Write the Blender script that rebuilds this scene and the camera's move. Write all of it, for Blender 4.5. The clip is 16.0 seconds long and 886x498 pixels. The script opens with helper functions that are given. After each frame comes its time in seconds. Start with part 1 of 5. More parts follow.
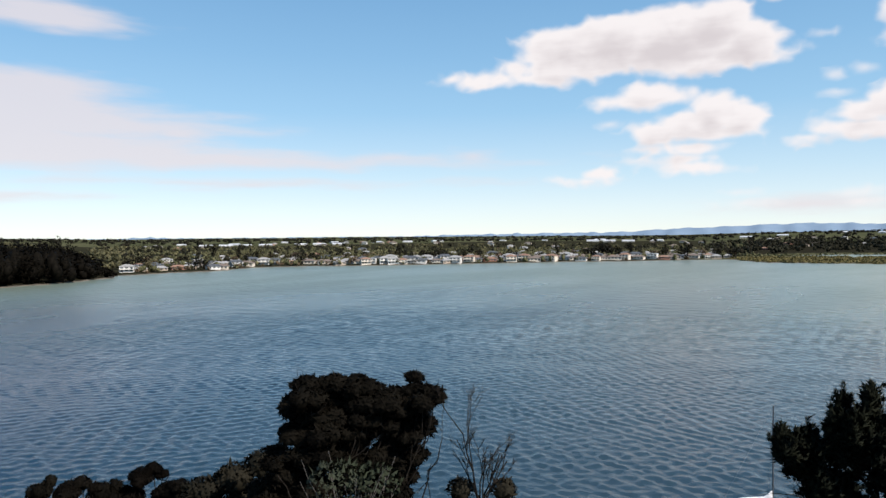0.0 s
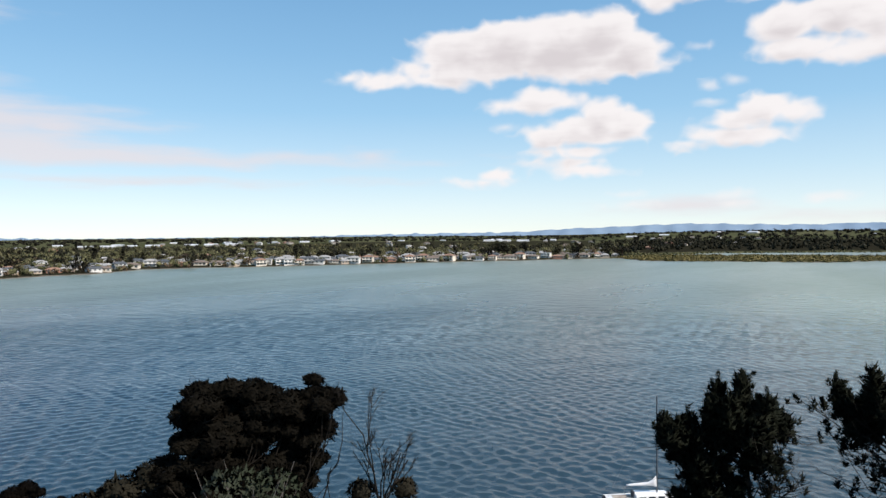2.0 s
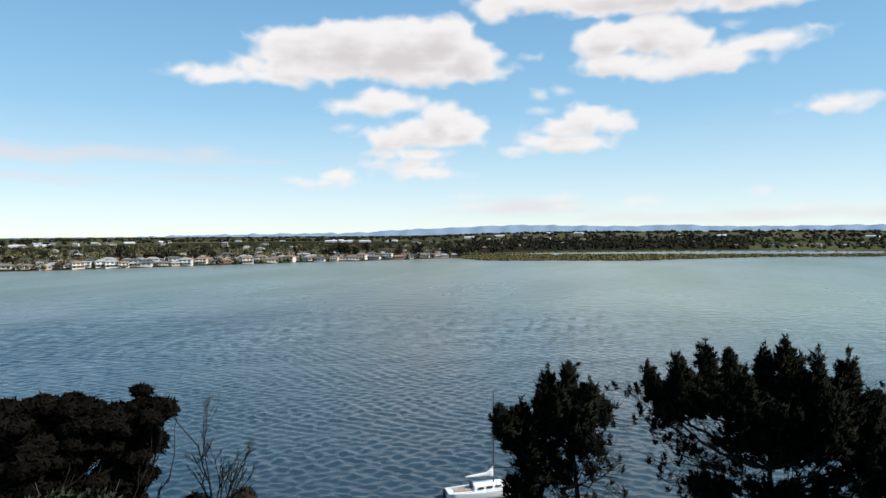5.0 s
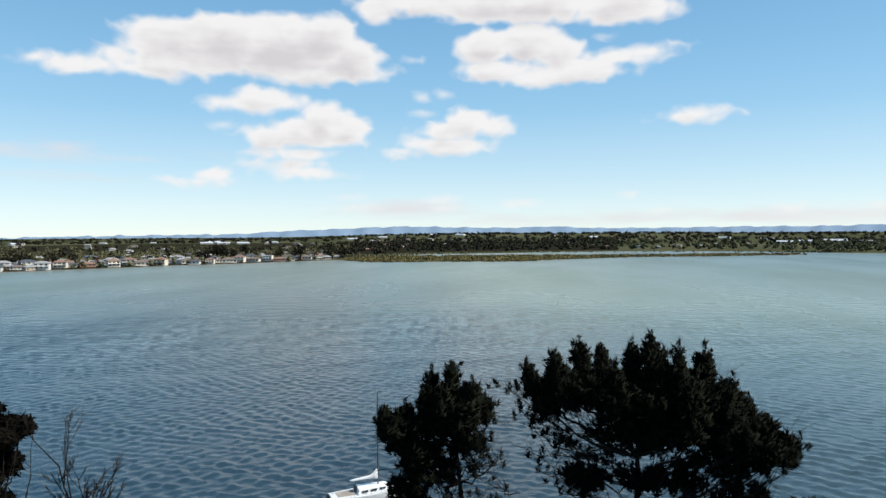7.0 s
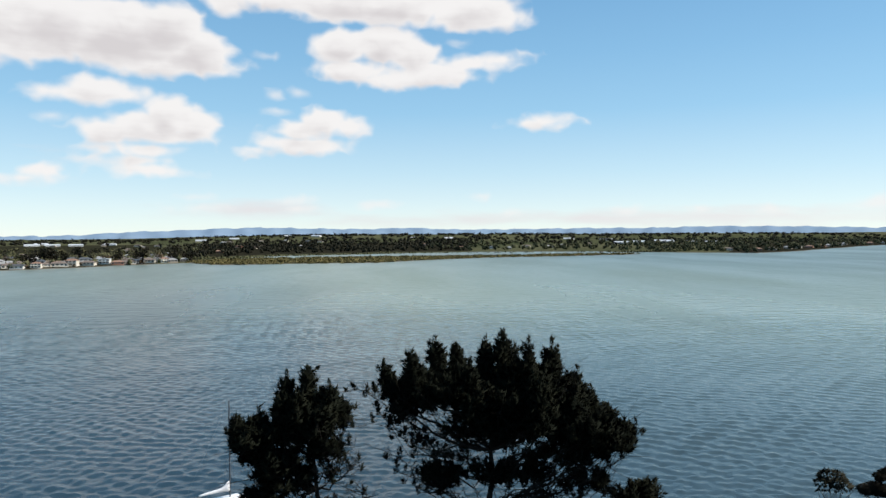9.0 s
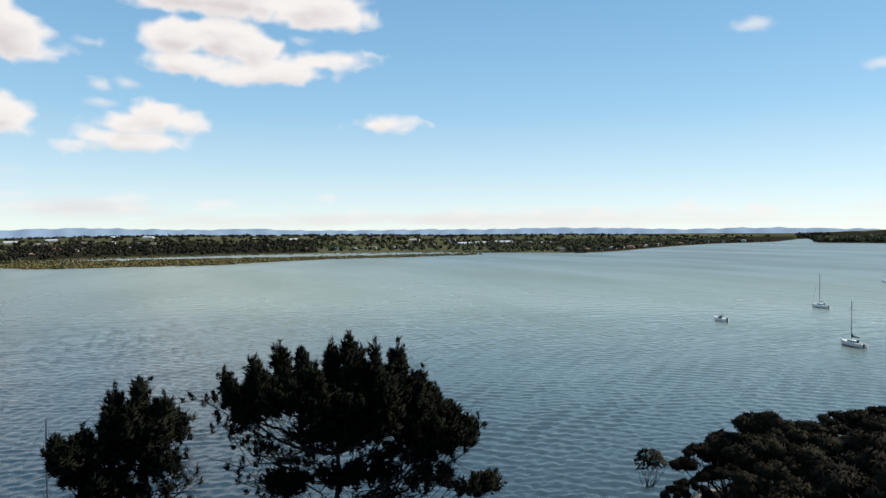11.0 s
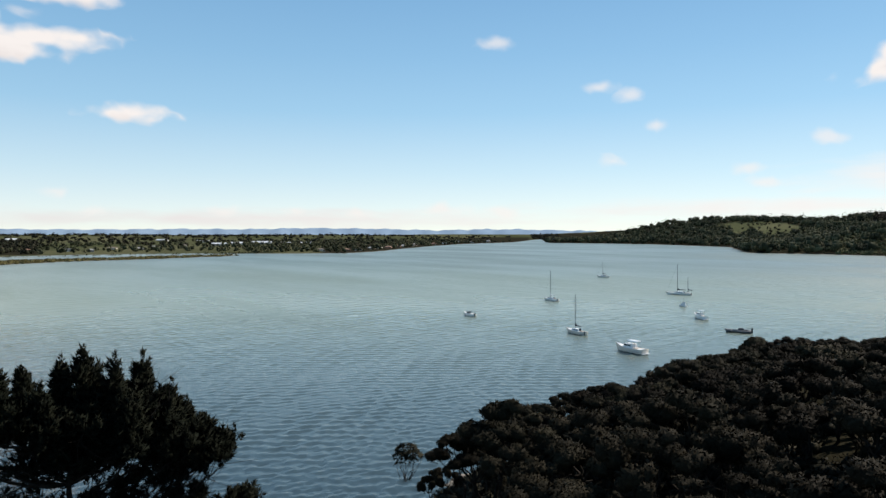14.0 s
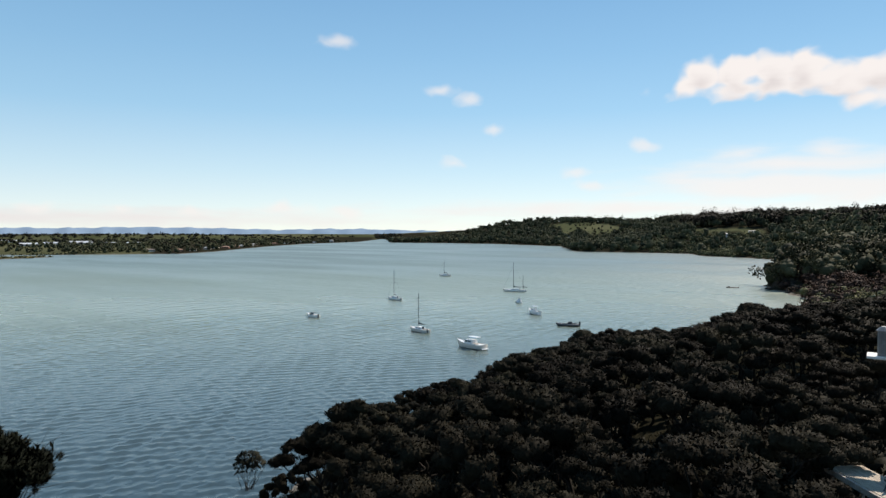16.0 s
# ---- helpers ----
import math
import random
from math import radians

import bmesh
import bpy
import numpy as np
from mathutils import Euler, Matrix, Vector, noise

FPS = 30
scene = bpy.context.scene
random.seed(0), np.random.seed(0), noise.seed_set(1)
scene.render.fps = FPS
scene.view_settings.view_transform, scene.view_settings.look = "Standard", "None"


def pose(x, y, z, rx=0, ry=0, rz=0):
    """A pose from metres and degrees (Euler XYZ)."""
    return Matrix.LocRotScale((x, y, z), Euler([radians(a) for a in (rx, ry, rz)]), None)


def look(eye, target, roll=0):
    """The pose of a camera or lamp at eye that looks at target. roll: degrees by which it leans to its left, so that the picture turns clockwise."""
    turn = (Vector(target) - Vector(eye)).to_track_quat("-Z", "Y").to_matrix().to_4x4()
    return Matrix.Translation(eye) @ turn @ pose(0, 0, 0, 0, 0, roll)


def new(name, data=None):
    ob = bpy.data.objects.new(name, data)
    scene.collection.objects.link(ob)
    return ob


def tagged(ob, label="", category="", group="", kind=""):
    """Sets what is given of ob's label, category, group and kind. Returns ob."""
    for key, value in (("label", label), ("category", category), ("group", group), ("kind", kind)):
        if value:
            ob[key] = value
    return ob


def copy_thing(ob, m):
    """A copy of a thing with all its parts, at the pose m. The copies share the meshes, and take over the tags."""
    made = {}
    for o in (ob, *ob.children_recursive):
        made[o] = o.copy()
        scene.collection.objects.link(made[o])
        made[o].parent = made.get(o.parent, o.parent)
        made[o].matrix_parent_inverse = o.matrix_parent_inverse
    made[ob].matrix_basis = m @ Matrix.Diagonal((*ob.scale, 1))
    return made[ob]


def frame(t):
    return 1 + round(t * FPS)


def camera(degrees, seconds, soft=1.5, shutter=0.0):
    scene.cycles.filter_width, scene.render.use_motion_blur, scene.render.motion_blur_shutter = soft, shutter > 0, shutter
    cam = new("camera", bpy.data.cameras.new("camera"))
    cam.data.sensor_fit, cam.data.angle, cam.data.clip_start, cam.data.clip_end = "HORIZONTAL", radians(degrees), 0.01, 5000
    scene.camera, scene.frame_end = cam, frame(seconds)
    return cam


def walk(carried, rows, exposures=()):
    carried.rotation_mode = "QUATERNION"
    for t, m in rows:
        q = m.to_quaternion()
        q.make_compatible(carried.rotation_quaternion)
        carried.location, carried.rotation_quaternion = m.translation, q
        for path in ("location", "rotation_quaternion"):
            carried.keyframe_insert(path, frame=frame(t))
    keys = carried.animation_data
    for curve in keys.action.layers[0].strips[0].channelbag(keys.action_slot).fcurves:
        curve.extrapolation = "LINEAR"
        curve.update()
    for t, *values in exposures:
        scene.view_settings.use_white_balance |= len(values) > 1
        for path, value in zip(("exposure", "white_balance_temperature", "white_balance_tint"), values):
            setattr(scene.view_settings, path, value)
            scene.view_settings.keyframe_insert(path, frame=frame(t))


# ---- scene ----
# ---------------- camera ----------------
EYE = 28.0
cam = camera(66.07, 16.0, soft=1.4)
# seconds, drift in metres (x, y, z), yaw, pitch, roll in degrees
ROWS = [
    (0.0, 0.00, 0.00, 0.00, 0.00, -1.34, 0.48),
    (0.5, -0.04, -0.04, 0.01, -1.98, -1.35, 0.48),
    (1.0, -0.06, -0.06, 0.01, -4.05, -1.38, 0.49),
    (1.5, -0.06, -0.07, 0.01, -6.25, -1.39, 0.50),
    (2.0, -0.07, -0.07, 0.02, -8.51, -1.40, 0.50),
    (2.5, -0.08, -0.09, 0.02, -10.73, -1.41, 0.50),
    (3.0, -0.09, -0.13, 0.02, -12.93, -1.42, 0.50),
    (3.5, -0.11, -0.16, 0.03, -15.18, -1.43, 0.48),
    (4.0, -0.12, -0.19, 0.04, -17.38, -1.44, 0.44),
    (6.5, -0.17, -0.28, 0.07, -28.87, -1.42, 0.34),
    (7.0, -0.19, -0.28, 0.09, -31.55, -1.39, 0.34),
    (7.5, -0.19, -0.28, 0.11, -34.40, -1.37, 0.34),
    (8.0, -0.18, -0.26, 0.12, -37.33, -1.36, 0.33),
    (8.5, -0.16, -0.24, 0.13, -40.41, -1.36, 0.33),
    (9.0, -0.15, -0.25, 0.13, -43.53, -1.35, 0.34),
    (11.5, -0.25, -0.40, 0.19, -59.70, -1.32, 0.26),
    (12.0, -0.25, -0.43, 0.22, -63.03, -1.32, 0.21),
    (12.5, -0.19, -0.42, 0.27, -66.34, -1.33, 0.15),
    (13.0, -0.13, -0.38, 0.29, -69.71, -1.33, 0.11),
    (13.5, -0.11, -0.34, 0.31, -73.04, -1.34, 0.08),
    (14.0, -0.11, -0.29, 0.33, -76.39, -1.35, 0.04),
    (14.5, -0.12, -0.23, 0.34, -79.70, -1.36, -0.01),
    (15.0, -0.14, -0.18, 0.34, -83.00, -1.36, -0.05),
    (15.5, -0.17, -0.16, 0.36, -86.29, -1.37, -0.07),
    (16.0, -0.21, -0.17, 0.36, -89.50, -1.37, -0.07),
]
walk(cam, [(t, pose(x, y, EYE + z, 90 + pitch, roll, yaw)) for t, x, y, z, yaw, pitch, roll in ROWS], exposures=[(0.0, 0.33, 6600, 14.0), (3.0, 0.33, 6560, 12.0), (7.0, 0.31, 6450, 9.0), (12.0, 0.32, 6750, 11.5), (16.0, 0.31, 6850, 13.0)])

# ---------------- daylight ----------------
SUN_AZ, SUN_EL = 130.0, 45.0      # degrees clockwise from the y axis, and above the horizon


def P(az, r, z=0.0):
    """A place by its bearing from the y axis (clockwise, degrees), its distance and height."""
    return Vector((r * math.sin(radians(az)), r * math.cos(radians(az)), z))


sun = new("sun", bpy.data.lights.new("sun", "SUN"))
sun.data.energy, sun.data.angle, sun.data.color = 4.8, radians(0.53), (1.0, 0.94, 0.86)
sun.matrix_world = look(P(SUN_AZ, 100 * math.cos(radians(SUN_EL)), 100 * math.sin(radians(SUN_EL))), (0, 0, 0))

world = bpy.data.worlds.new("sky")
scene.world = world
world.use_nodes = True


class Nodes:
    """A small builder for node trees."""

    def __init__(self, tree):
        self.tree = tree
        tree.nodes.clear()

    def node(self, kind, values=()):
        n = self.tree.nodes.new(kind)
        for key, v in (values.items() if isinstance(values, dict) else enumerate(values)):
            if v is None:
                continue
            if isinstance(v, bpy.types.NodeSocket):
                self.tree.links.new(v, n.inputs[key])
            else:
                n.inputs[key].default_value = v
        return n

    def add(self, kind, values=(), out=0):
        return self.node(kind, values).outputs[out]

    def math(self, op, a, b=None, c=None, clamp=False):
        n = self.node("ShaderNodeMath", (a, b, c))
        n.operation, n.use_clamp = op, clamp
        return n.outputs[0]

    def vec(self, op, a, b=None, out=0, scale=1.0):
        n = self.node("ShaderNodeVectorMath", (a, b))
        n.operation, n.inputs[3].default_value = op, scale
        return n.outputs[out]

    def noise(self, vector, scale, detail=4.0, rough=0.5, out=0):
        return self.add("ShaderNodeTexNoise", {"Vector": vector, "Scale": scale, "Detail": detail, "Roughness": rough}, out)

    def step(self, x, lo, hi, a=0.0, b=1.0):
        n = self.node("ShaderNodeMapRange", {"Value": x, "From Min": lo, "From Max": hi, "To Min": a, "To Max": b})
        n.interpolation_type = "SMOOTHSTEP"
        return n.outputs[0]

    def mix(self, f, a, b):
        n = self.tree.nodes.new("ShaderNodeMix")
        n.data_type = "RGBA"
        for i, v in ((0, f), (6, a), (7, b)):
            if isinstance(v, bpy.types.NodeSocket):
                self.tree.links.new(v, n.inputs[i])
            else:
                n.inputs[i].default_value = (*v, 1.0) if isinstance(v, tuple) and len(v) == 3 else v
        return n.outputs[2]


w = Nodes(world.node_tree)
way = w.node("ShaderNodeTexCoord").outputs[0]
air = w.node("ShaderNodeTexSky")
air.sky_type, air.sun_disc, air.sun_elevation, air.sun_rotation = "NISHITA", False, radians(SUN_EL), radians(SUN_AZ)
air.altitude, air.air_density, air.dust_density, air.ozone_density = 0.0, 0.8, 0.0, 4.0
sky = air.outputs[0]
xyz = w.tree.nodes.new("ShaderNodeSeparateXYZ")
w.tree.links.new(way, xyz.inputs[0])
az = w.math("DEGREES", w.math("ARCTAN2", xyz.outputs[0], xyz.outputs[1]))
el = w.math("DEGREES", w.math("ARCSINE", xyz.outputs[2]))
warp = w.vec("SCALE", w.vec("SUBTRACT", w.noise(way, 15.0, 2.0, 0.5, 1), (0.5, 0.5, 0.5)), scale=1.5)
here = w.vec("ADD", w.add("ShaderNodeCombineXYZ", (az, el, 0.0)), w.vec("MULTIPLY", warp, (1.0, 0.45, 0.0)))
above = w.vec("ADD", here, (0.3, 0.75, 0.0))
# heaped clouds, each built up of lobes: bearing, height, half width, half height, in degrees
LONG_HEAP = [(10.7, 14.6, 4.55, 1.73), (14.3, 15.0, 4.87, 2.03), (18.6, 14.8, 5.08, 2.41), (21.7, 15.5, 2.85, 2.02), (24.1, 14.1, 2.44, 1.77), (10.2, 13.1, 5.48, 1.05), (21.1, 13.1, 5.33, 1.08),
             (7.0, 12.6, 2.33, 0.75), (5.2, 12.5, 2.0, 0.65), (3.2, 12.3, 1.98, 0.58), (0.9, 12.5, 1.32, 0.4)]
PEAKED_HEAP = [(21.9, 9.2, 1.71, 1.43), (23.7, 8.5, 1.65, 1.27), (19.9, 8.1, 3.1, 1.16), (17.3, 7.7, 1.82, 0.89), (21.2, 7.6, 3.86, 0.59), (19.7, 6.5, 2.75, 0.5), (19.2, 5.6, 2.29, 0.36), (20.3, 5.0, 2.32, 0.5),
               (16.7, 10.8, 2.14, 0.87), (15.6, 10.3, 3.05, 0.52), (18.6, 10.5, 1.66, 0.48), (12.6, 4.7, 1.23, 0.65), (11.8, 4.2, 1.54, 0.3)]
STEPPED_HEAP = [(33.8, 9.2, 1.61, 1.15), (35.6, 8.7, 1.7, 0.69), (31.9, 8.3, 2.36, 0.83), (30.0, 7.4, 2.16, 0.65), (32.4, 7.1, 3.12, 0.6), (28.1, 6.8, 1.31, 0.37), (50.6, 8.9, 1.22, 0.44), (52.3, 9.1, 1.8, 0.44)]
TAILED_HEAP = [(35.2, 15.1, 2.55, 1.49), (38.5, 15.3, 2.72, 1.39), (41.1, 14.6, 2.23, 1.31), (36.2, 13.3, 2.83, 0.98), (42.7, 13.0, 3.7, 0.97), (39.9, 12.6, 2.81, 0.62), (45.5, 13.8, 3.36, 0.56), (48.0, 14.1, 2.05, 0.47)]
HIGH_HEAP = [(25.9, 17.8, 1.38, 1.01), (29.6, 18.5, 4.2, 0.92), (35.3, 18.4, 4.7, 1.43), (40.0, 18.2, 5.59, 1.51), (45.5, 17.8, 4.53, 1.41), (48.6, 17.3, 2.04, 0.91), (36.0, 20.6, 9.0, 1.8)]
SUNNY_HEAP = [(109.1, 11.5, 1.09, 0.85), (110.5, 12.2, 1.48, 1.17), (112.9, 12.1, 1.67, 1.15), (115.1, 12.1, 1.69, 1.26), (117.5, 12.0, 1.55, 1.19), (114.5, 10.9, 5.04, 0.62), (118.6, 11.3, 2.4, 0.9), (120.1, 10.8, 2.1, 0.9), (122.1, 11.3, 1.68, 0.99), (121.6, 9.6, 1.7, 0.54)]
SCRAPS_WEST = [(29.8, 11.1, 0.7, 0.38), (31.8, 11.4, 0.86, 0.36), (30.0, 9.9, 0.94, 0.28), (29.2, 14.1, 0.75, 0.25), (45.3, 15.5, 0.73, 0.25), (13.9, 8.7, 0.75, 0.32), (23.4, 2.9, 1.65, 0.32), (24.4, 2.1, 1.66, 0.36),
               (31.0, 2.6, 1.61, 0.38), (31.6, 1.9, 1.61, 0.28), (38.1, 2.4, 1.42, 0.38), (46.8, 3.0, 0.59, 0.32), (49.1, 1.6, 0.89, 0.28)]
SCRAPS_EAST = [(58.5, 1.8, 0.95, 0.33), (64.0, 1.8, 0.77, 0.34), (80.9, 15.3, 1.1, 0.38), (89.2, 11.7, 1.1, 0.34), (91.5, 11.0, 0.9, 0.55), (93.8, 8.5, 0.71, 0.32), (90.3, 5.8, 0.85, 0.42), (106.0, 7.0, 1.1, 0.5),
               (100.2, 5.0, 1.01, 0.37), (101.6, 3.9, 0.82, 0.32), (76.7, 1.9, 1.81, 0.55), (81.4, 1.7, 1.4, 0.47), (69.3, 1.7, 1.0, 0.31)]


def lobes_at(spot, rows, start=None, blend=0.25):
    """How far inside the lobes a direction lies, in degrees."""
    top = start
    for a, e, ra, re in rows:
        v = w.math("MULTIPLY", w.math("SUBTRACT", 1.0, w.vec("LENGTH", w.vec("MULTIPLY", w.vec("SUBTRACT", spot, (a, e, 0.0)), (1 / ra, 1 / re, 0.0)), out=1)), re)
        top = v if top is None else w.math("SMOOTH_MAX", top, v, blend)
    return top


def all_heaps(spot):
    return lobes_at(spot, SUNNY_HEAP, lobes_at(spot, HIGH_HEAP, lobes_at(spot, TAILED_HEAP, lobes_at(spot, STEPPED_HEAP, lobes_at(spot, PEAKED_HEAP, lobes_at(spot, LONG_HEAP))))))


flat = w.vec("MULTIPLY", way, (1.0, 1.0, 1.4))
puff = w.math("SUBTRACT", w.noise(flat, 34.0, 4.0, 0.42), 0.5)
billow = w.math("SUBTRACT", 0.15, w.math("ABSOLUTE", w.math("SUBTRACT", w.noise(flat, 19.0, 2.0, 0.45), 0.5)))
rough_edge = w.math("ADD", w.math("MULTIPLY", puff, 0.85), w.math("MULTIPLY", billow, 2.0))
bands = w.noise(w.vec("MULTIPLY", way, (1.0, 1.0, 6.0)), 9.0, 4.0, 0.5)
depth = w.math("ADD", all_heaps(here), rough_edge)
heap = w.math("MULTIPLY", w.step(depth, -0.25, 0.5), 0.97)
scraps = lobes_at(here, SCRAPS_EAST, lobes_at(here, SCRAPS_WEST, None, 0.1), 0.1)
scrap = w.math("MULTIPLY", w.step(w.math("ADD", scraps, w.math("MULTIPLY", rough_edge, 0.8)), -0.15, 0.55), 0.6)
heap = w.math("MAXIMUM", heap, scrap)
# thin high streaks, drawn out sideways
STREAKS = [(-34.8, 8.6, 19.0, 1.7), (-36.6, 10.1, 12.0, 2.2), (-34.9, 6.5, 22.0, 1.6), (-20.5, 6.0, 22.0, 0.8), (-30.7, 15.8, 7.3, 1.1), (-31.3, 3.0, 3.5, 0.3), (-19.7, 4.1, 15.7, 0.27), (113.0, 6.1, 2.4, 0.7), (119.1, 6.0, 2.2, 0.6),
           (117.2, 5.1, 8.9, 0.83), (116.5, 3.5, 12.4, 1.2), (104.2, 1.9, 18.0, 0.73), (67.6, 1.2, 17.0, 0.62), (2.5, 6.4, 2.0, 0.45), (55.5, 1.2, 14.7, 0.53), (28.1, 1.9, 5.2, 0.66)]
streak = w.math("ADD", lobes_at(here, STREAKS), w.math("MULTIPLY", w.math("SUBTRACT", bands, 0.5), 1.7))
veil = w.math("MULTIPLY", w.step(streak, -0.45, 0.8), 0.8)
under = w.math("ADD", all_heaps(above), w.math("MULTIPLY_ADD", rough_edge, 1.3, w.math("MULTIPLY", w.math("SUBTRACT", bands, 0.5), 2.2)))
dim = w.step(under, 0.1, 2.3)
lit = w.mix(dim, (6.35, 6.2, 6.15), (4.75, 4.5, 4.55))
# the clear air pales towards the horizon
tones = w.node("ShaderNodeValToRGB", (w.math("DIVIDE", el, 90.0),))
ramp = tones.color_ramp
for at, tone in [(0.0, (5.9, 6.3, 6.3)), (0.022, (5.35, 6.1, 6.4)), (0.055, (4.1, 5.5, 6.3)), (0.11, (2.45, 4.4, 6.0)), (0.16, (1.85, 3.75, 5.6)), (0.21, (1.45, 3.2, 5.15)), (0.5, (0.8, 2.1, 4.0)), (1.0, (0.55, 1.5, 3.2))]:
    stop = ramp.elements[0] if at == 0.0 else ramp.elements[-1] if at == 1.0 else ramp.elements.new(at)
    stop.color = (*[c / 7.0 for c in tone], 1.0)
clear_air = w.mix(0.75, w.vec("MULTIPLY", sky, (0.93, 1.05, 1.0)), w.vec("SCALE", tones.outputs[0], scale=7.0))
sunward = w.step(az, 40.0, 115.0)
colour = w.mix(veil, clear_air, w.mix(sunward, (5.4, 5.15, 5.3), (6.3, 6.25, 6.25)))
colour = w.mix(heap, colour, lit)
background = w.add("ShaderNodeBackground", (colour, 0.118))
w.node("ShaderNodeOutputWorld", (background,))

# ---------------- materials ----------------


def material(name):
    m = bpy.data.materials.new(name)
    m.use_nodes = True
    return m, Nodes(m.node_tree)


def surface(n, colour, rough=0.7, metal=0.0, bump=None, spec=0.3, strength=0.4, distance=0.1, **more):
    values = {"Base Color": colour if isinstance(colour, bpy.types.NodeSocket) else (*colour, 1.0), "Roughness": rough, "Metallic": metal, "Specular IOR Level": spec, **more}
    if bump is not None:
        values["Normal"] = n.add("ShaderNodeBump", {"Strength": strength, "Distance": distance, "Height": bump})
    n.node("ShaderNodeOutputMaterial", (n.add("ShaderNodeBsdfPrincipled", values),))


def plain(name, a, b, scale, rough=0.6, metal=0.0, spec=0.3, bump=0.3, random_amount=0.0):
    """Two tones mixed by grain at two scales, with fine relief."""
    m, n = material(name)
    co = n.add("ShaderNodeTexCoord", out=3)
    f = n.math("ADD", n.math("MULTIPLY", n.noise(co, scale, 5.0, 0.6), 0.6), n.math("MULTIPLY", n.noise(co, scale * 9, 3.0), 0.4))
    c = n.mix(n.step(f, 0.35, 0.65), a, b)
    if random_amount:
        r = n.add("ShaderNodeObjectInfo", out=5)
        c = n.add("ShaderNodeHueSaturation", {"Value": n.math("MULTIPLY_ADD", r, random_amount, 1 - random_amount / 2), "Color": c})
    surface(n, c, rough, metal, f, spec, bump, 0.02)
    return m


def foliage(name, a, b, rough=0.65, wide=0.6, patch=0.12, relief=2.2, deep=0.2):
    """Leaf colour: varies from tree to tree, in patches, and a little from leaf to leaf."""
    m, n = material(name)
    co = n.node("ShaderNodeNewGeometry")
    island = n.math("MULTIPLY", co.outputs[8], 0.12)
    tree = n.step(n.noise(co.outputs[0], patch, 2.0, 0.5), 0.3, 0.7, 0.0, 0.65)
    r = n.add("ShaderNodeObjectInfo", out=5)
    c = n.mix(n.math("ADD", island, tree), a, b)
    c = n.add("ShaderNodeHueSaturation", {"Hue": n.math("MULTIPLY_ADD", r, 0.04, 0.48), "Value": n.math("MULTIPLY_ADD", r, wide, 1 - wide / 2), "Color": c})
    mottle = n.noise(co.outputs[0], relief, 3.0, 0.6)
    surface(n, c, rough, bump=mottle, spec=0.02, strength=deep, distance=1.2 / relief)
    return m


LEAF_KANUKA = foliage("kanuka_leaf", (0.0065, 0.006, 0.0042), (0.029, 0.025, 0.016), patch=0.2)
# the old tree's own dark leaf, also shade painted onto headland and western trees
LEAF_OLD_SHADED = foliage("old_and_shaded_leaf", (0.0032, 0.0028, 0.0022), (0.010, 0.0085, 0.0062), patch=0.5, relief=4.0)
LEAF_PINE = foliage("pine_needle", (0.006, 0.0078, 0.0055), (0.015, 0.0165, 0.0105), patch=0.6)
LEAF_SHRUB = foliage("shrub_leaf", (0.020, 0.024, 0.015), (0.060, 0.062, 0.044), 0.45)
LEAF_FAR = foliage("far_leaf", (0.050, 0.050, 0.026), (0.135, 0.118, 0.066), relief=0.9)
LEAF_WARM = foliage("autumn_leaf", (0.075, 0.056, 0.036), (0.175, 0.128, 0.082), relief=0.9)
LEAF_DARK = foliage("dark_leaf", (0.011, 0.0112, 0.008), (0.034, 0.031, 0.021))
LEAF_SLOPE = foliage("slope_leaf", (0.018, 0.020, 0.012), (0.090, 0.088, 0.048), patch=0.04, relief=0.7)
LEAF_OLIVE = foliage("olive_leaf", (0.042, 0.044, 0.023), (0.125, 0.120, 0.062), patch=0.16, relief=1.2)
LEAF_RUST = foliage("rusty_leaf", (0.036, 0.026, 0.019), (0.098, 0.066, 0.047), patch=0.2, relief=1.2)
LEAF_MANGROVE = foliage("mangrove_leaf", (0.095, 0.082, 0.034), (0.17, 0.14, 0.062))
BARK = plain("bark", (0.011, 0.010, 0.0085), (0.034, 0.029, 0.024), 3.0, 0.9, spec=0.03)
ROCK = plain("dark_cliff_rock", (0.014, 0.0125, 0.011), (0.055, 0.047, 0.038), 0.35, 0.9, spec=0.05, bump=0.8)
BARK_PALE = plain("pale_bark", (0.06, 0.055, 0.047), (0.15, 0.138, 0.125), 3.0, 0.9)
GELCOAT = plain("white_gelcoat", (0.80, 0.80, 0.78), (0.86, 0.86, 0.84), 0.8, 0.25, spec=0.5, bump=0.05)
GELCOAT_CREAM = plain("cream_gelcoat", (0.68, 0.63, 0.56), (0.76, 0.71, 0.64), 0.8, 0.3, spec=0.5, bump=0.05)
DECK_PAINT = plain("deck_paint", (0.55, 0.56, 0.56), (0.66, 0.67, 0.66), 2.0, 0.7)
DARK_HULL = plain("dark_hull", (0.03, 0.035, 0.04), (0.06, 0.065, 0.07), 1.0, 0.5)
RUBBER = plain("grey_rubber", (0.10, 0.105, 0.11), (0.16, 0.165, 0.17), 2.0, 0.7)
ANTIFOUL = plain("antifouling", (0.06, 0.025, 0.02), (0.10, 0.04, 0.03), 2.0, 0.8)
SPAR = plain("grey_spar", (0.06, 0.07, 0.08), (0.11, 0.12, 0.13), 2.0, 0.5, 0.2)
CANVAS = plain("white_canvas", (0.55, 0.56, 0.57), (0.72, 0.72, 0.72), 3.0, 0.9)
CANVAS_DARK = plain("dark_canvas", (0.03, 0.035, 0.045), (0.06, 0.065, 0.075), 3.0, 0.9)
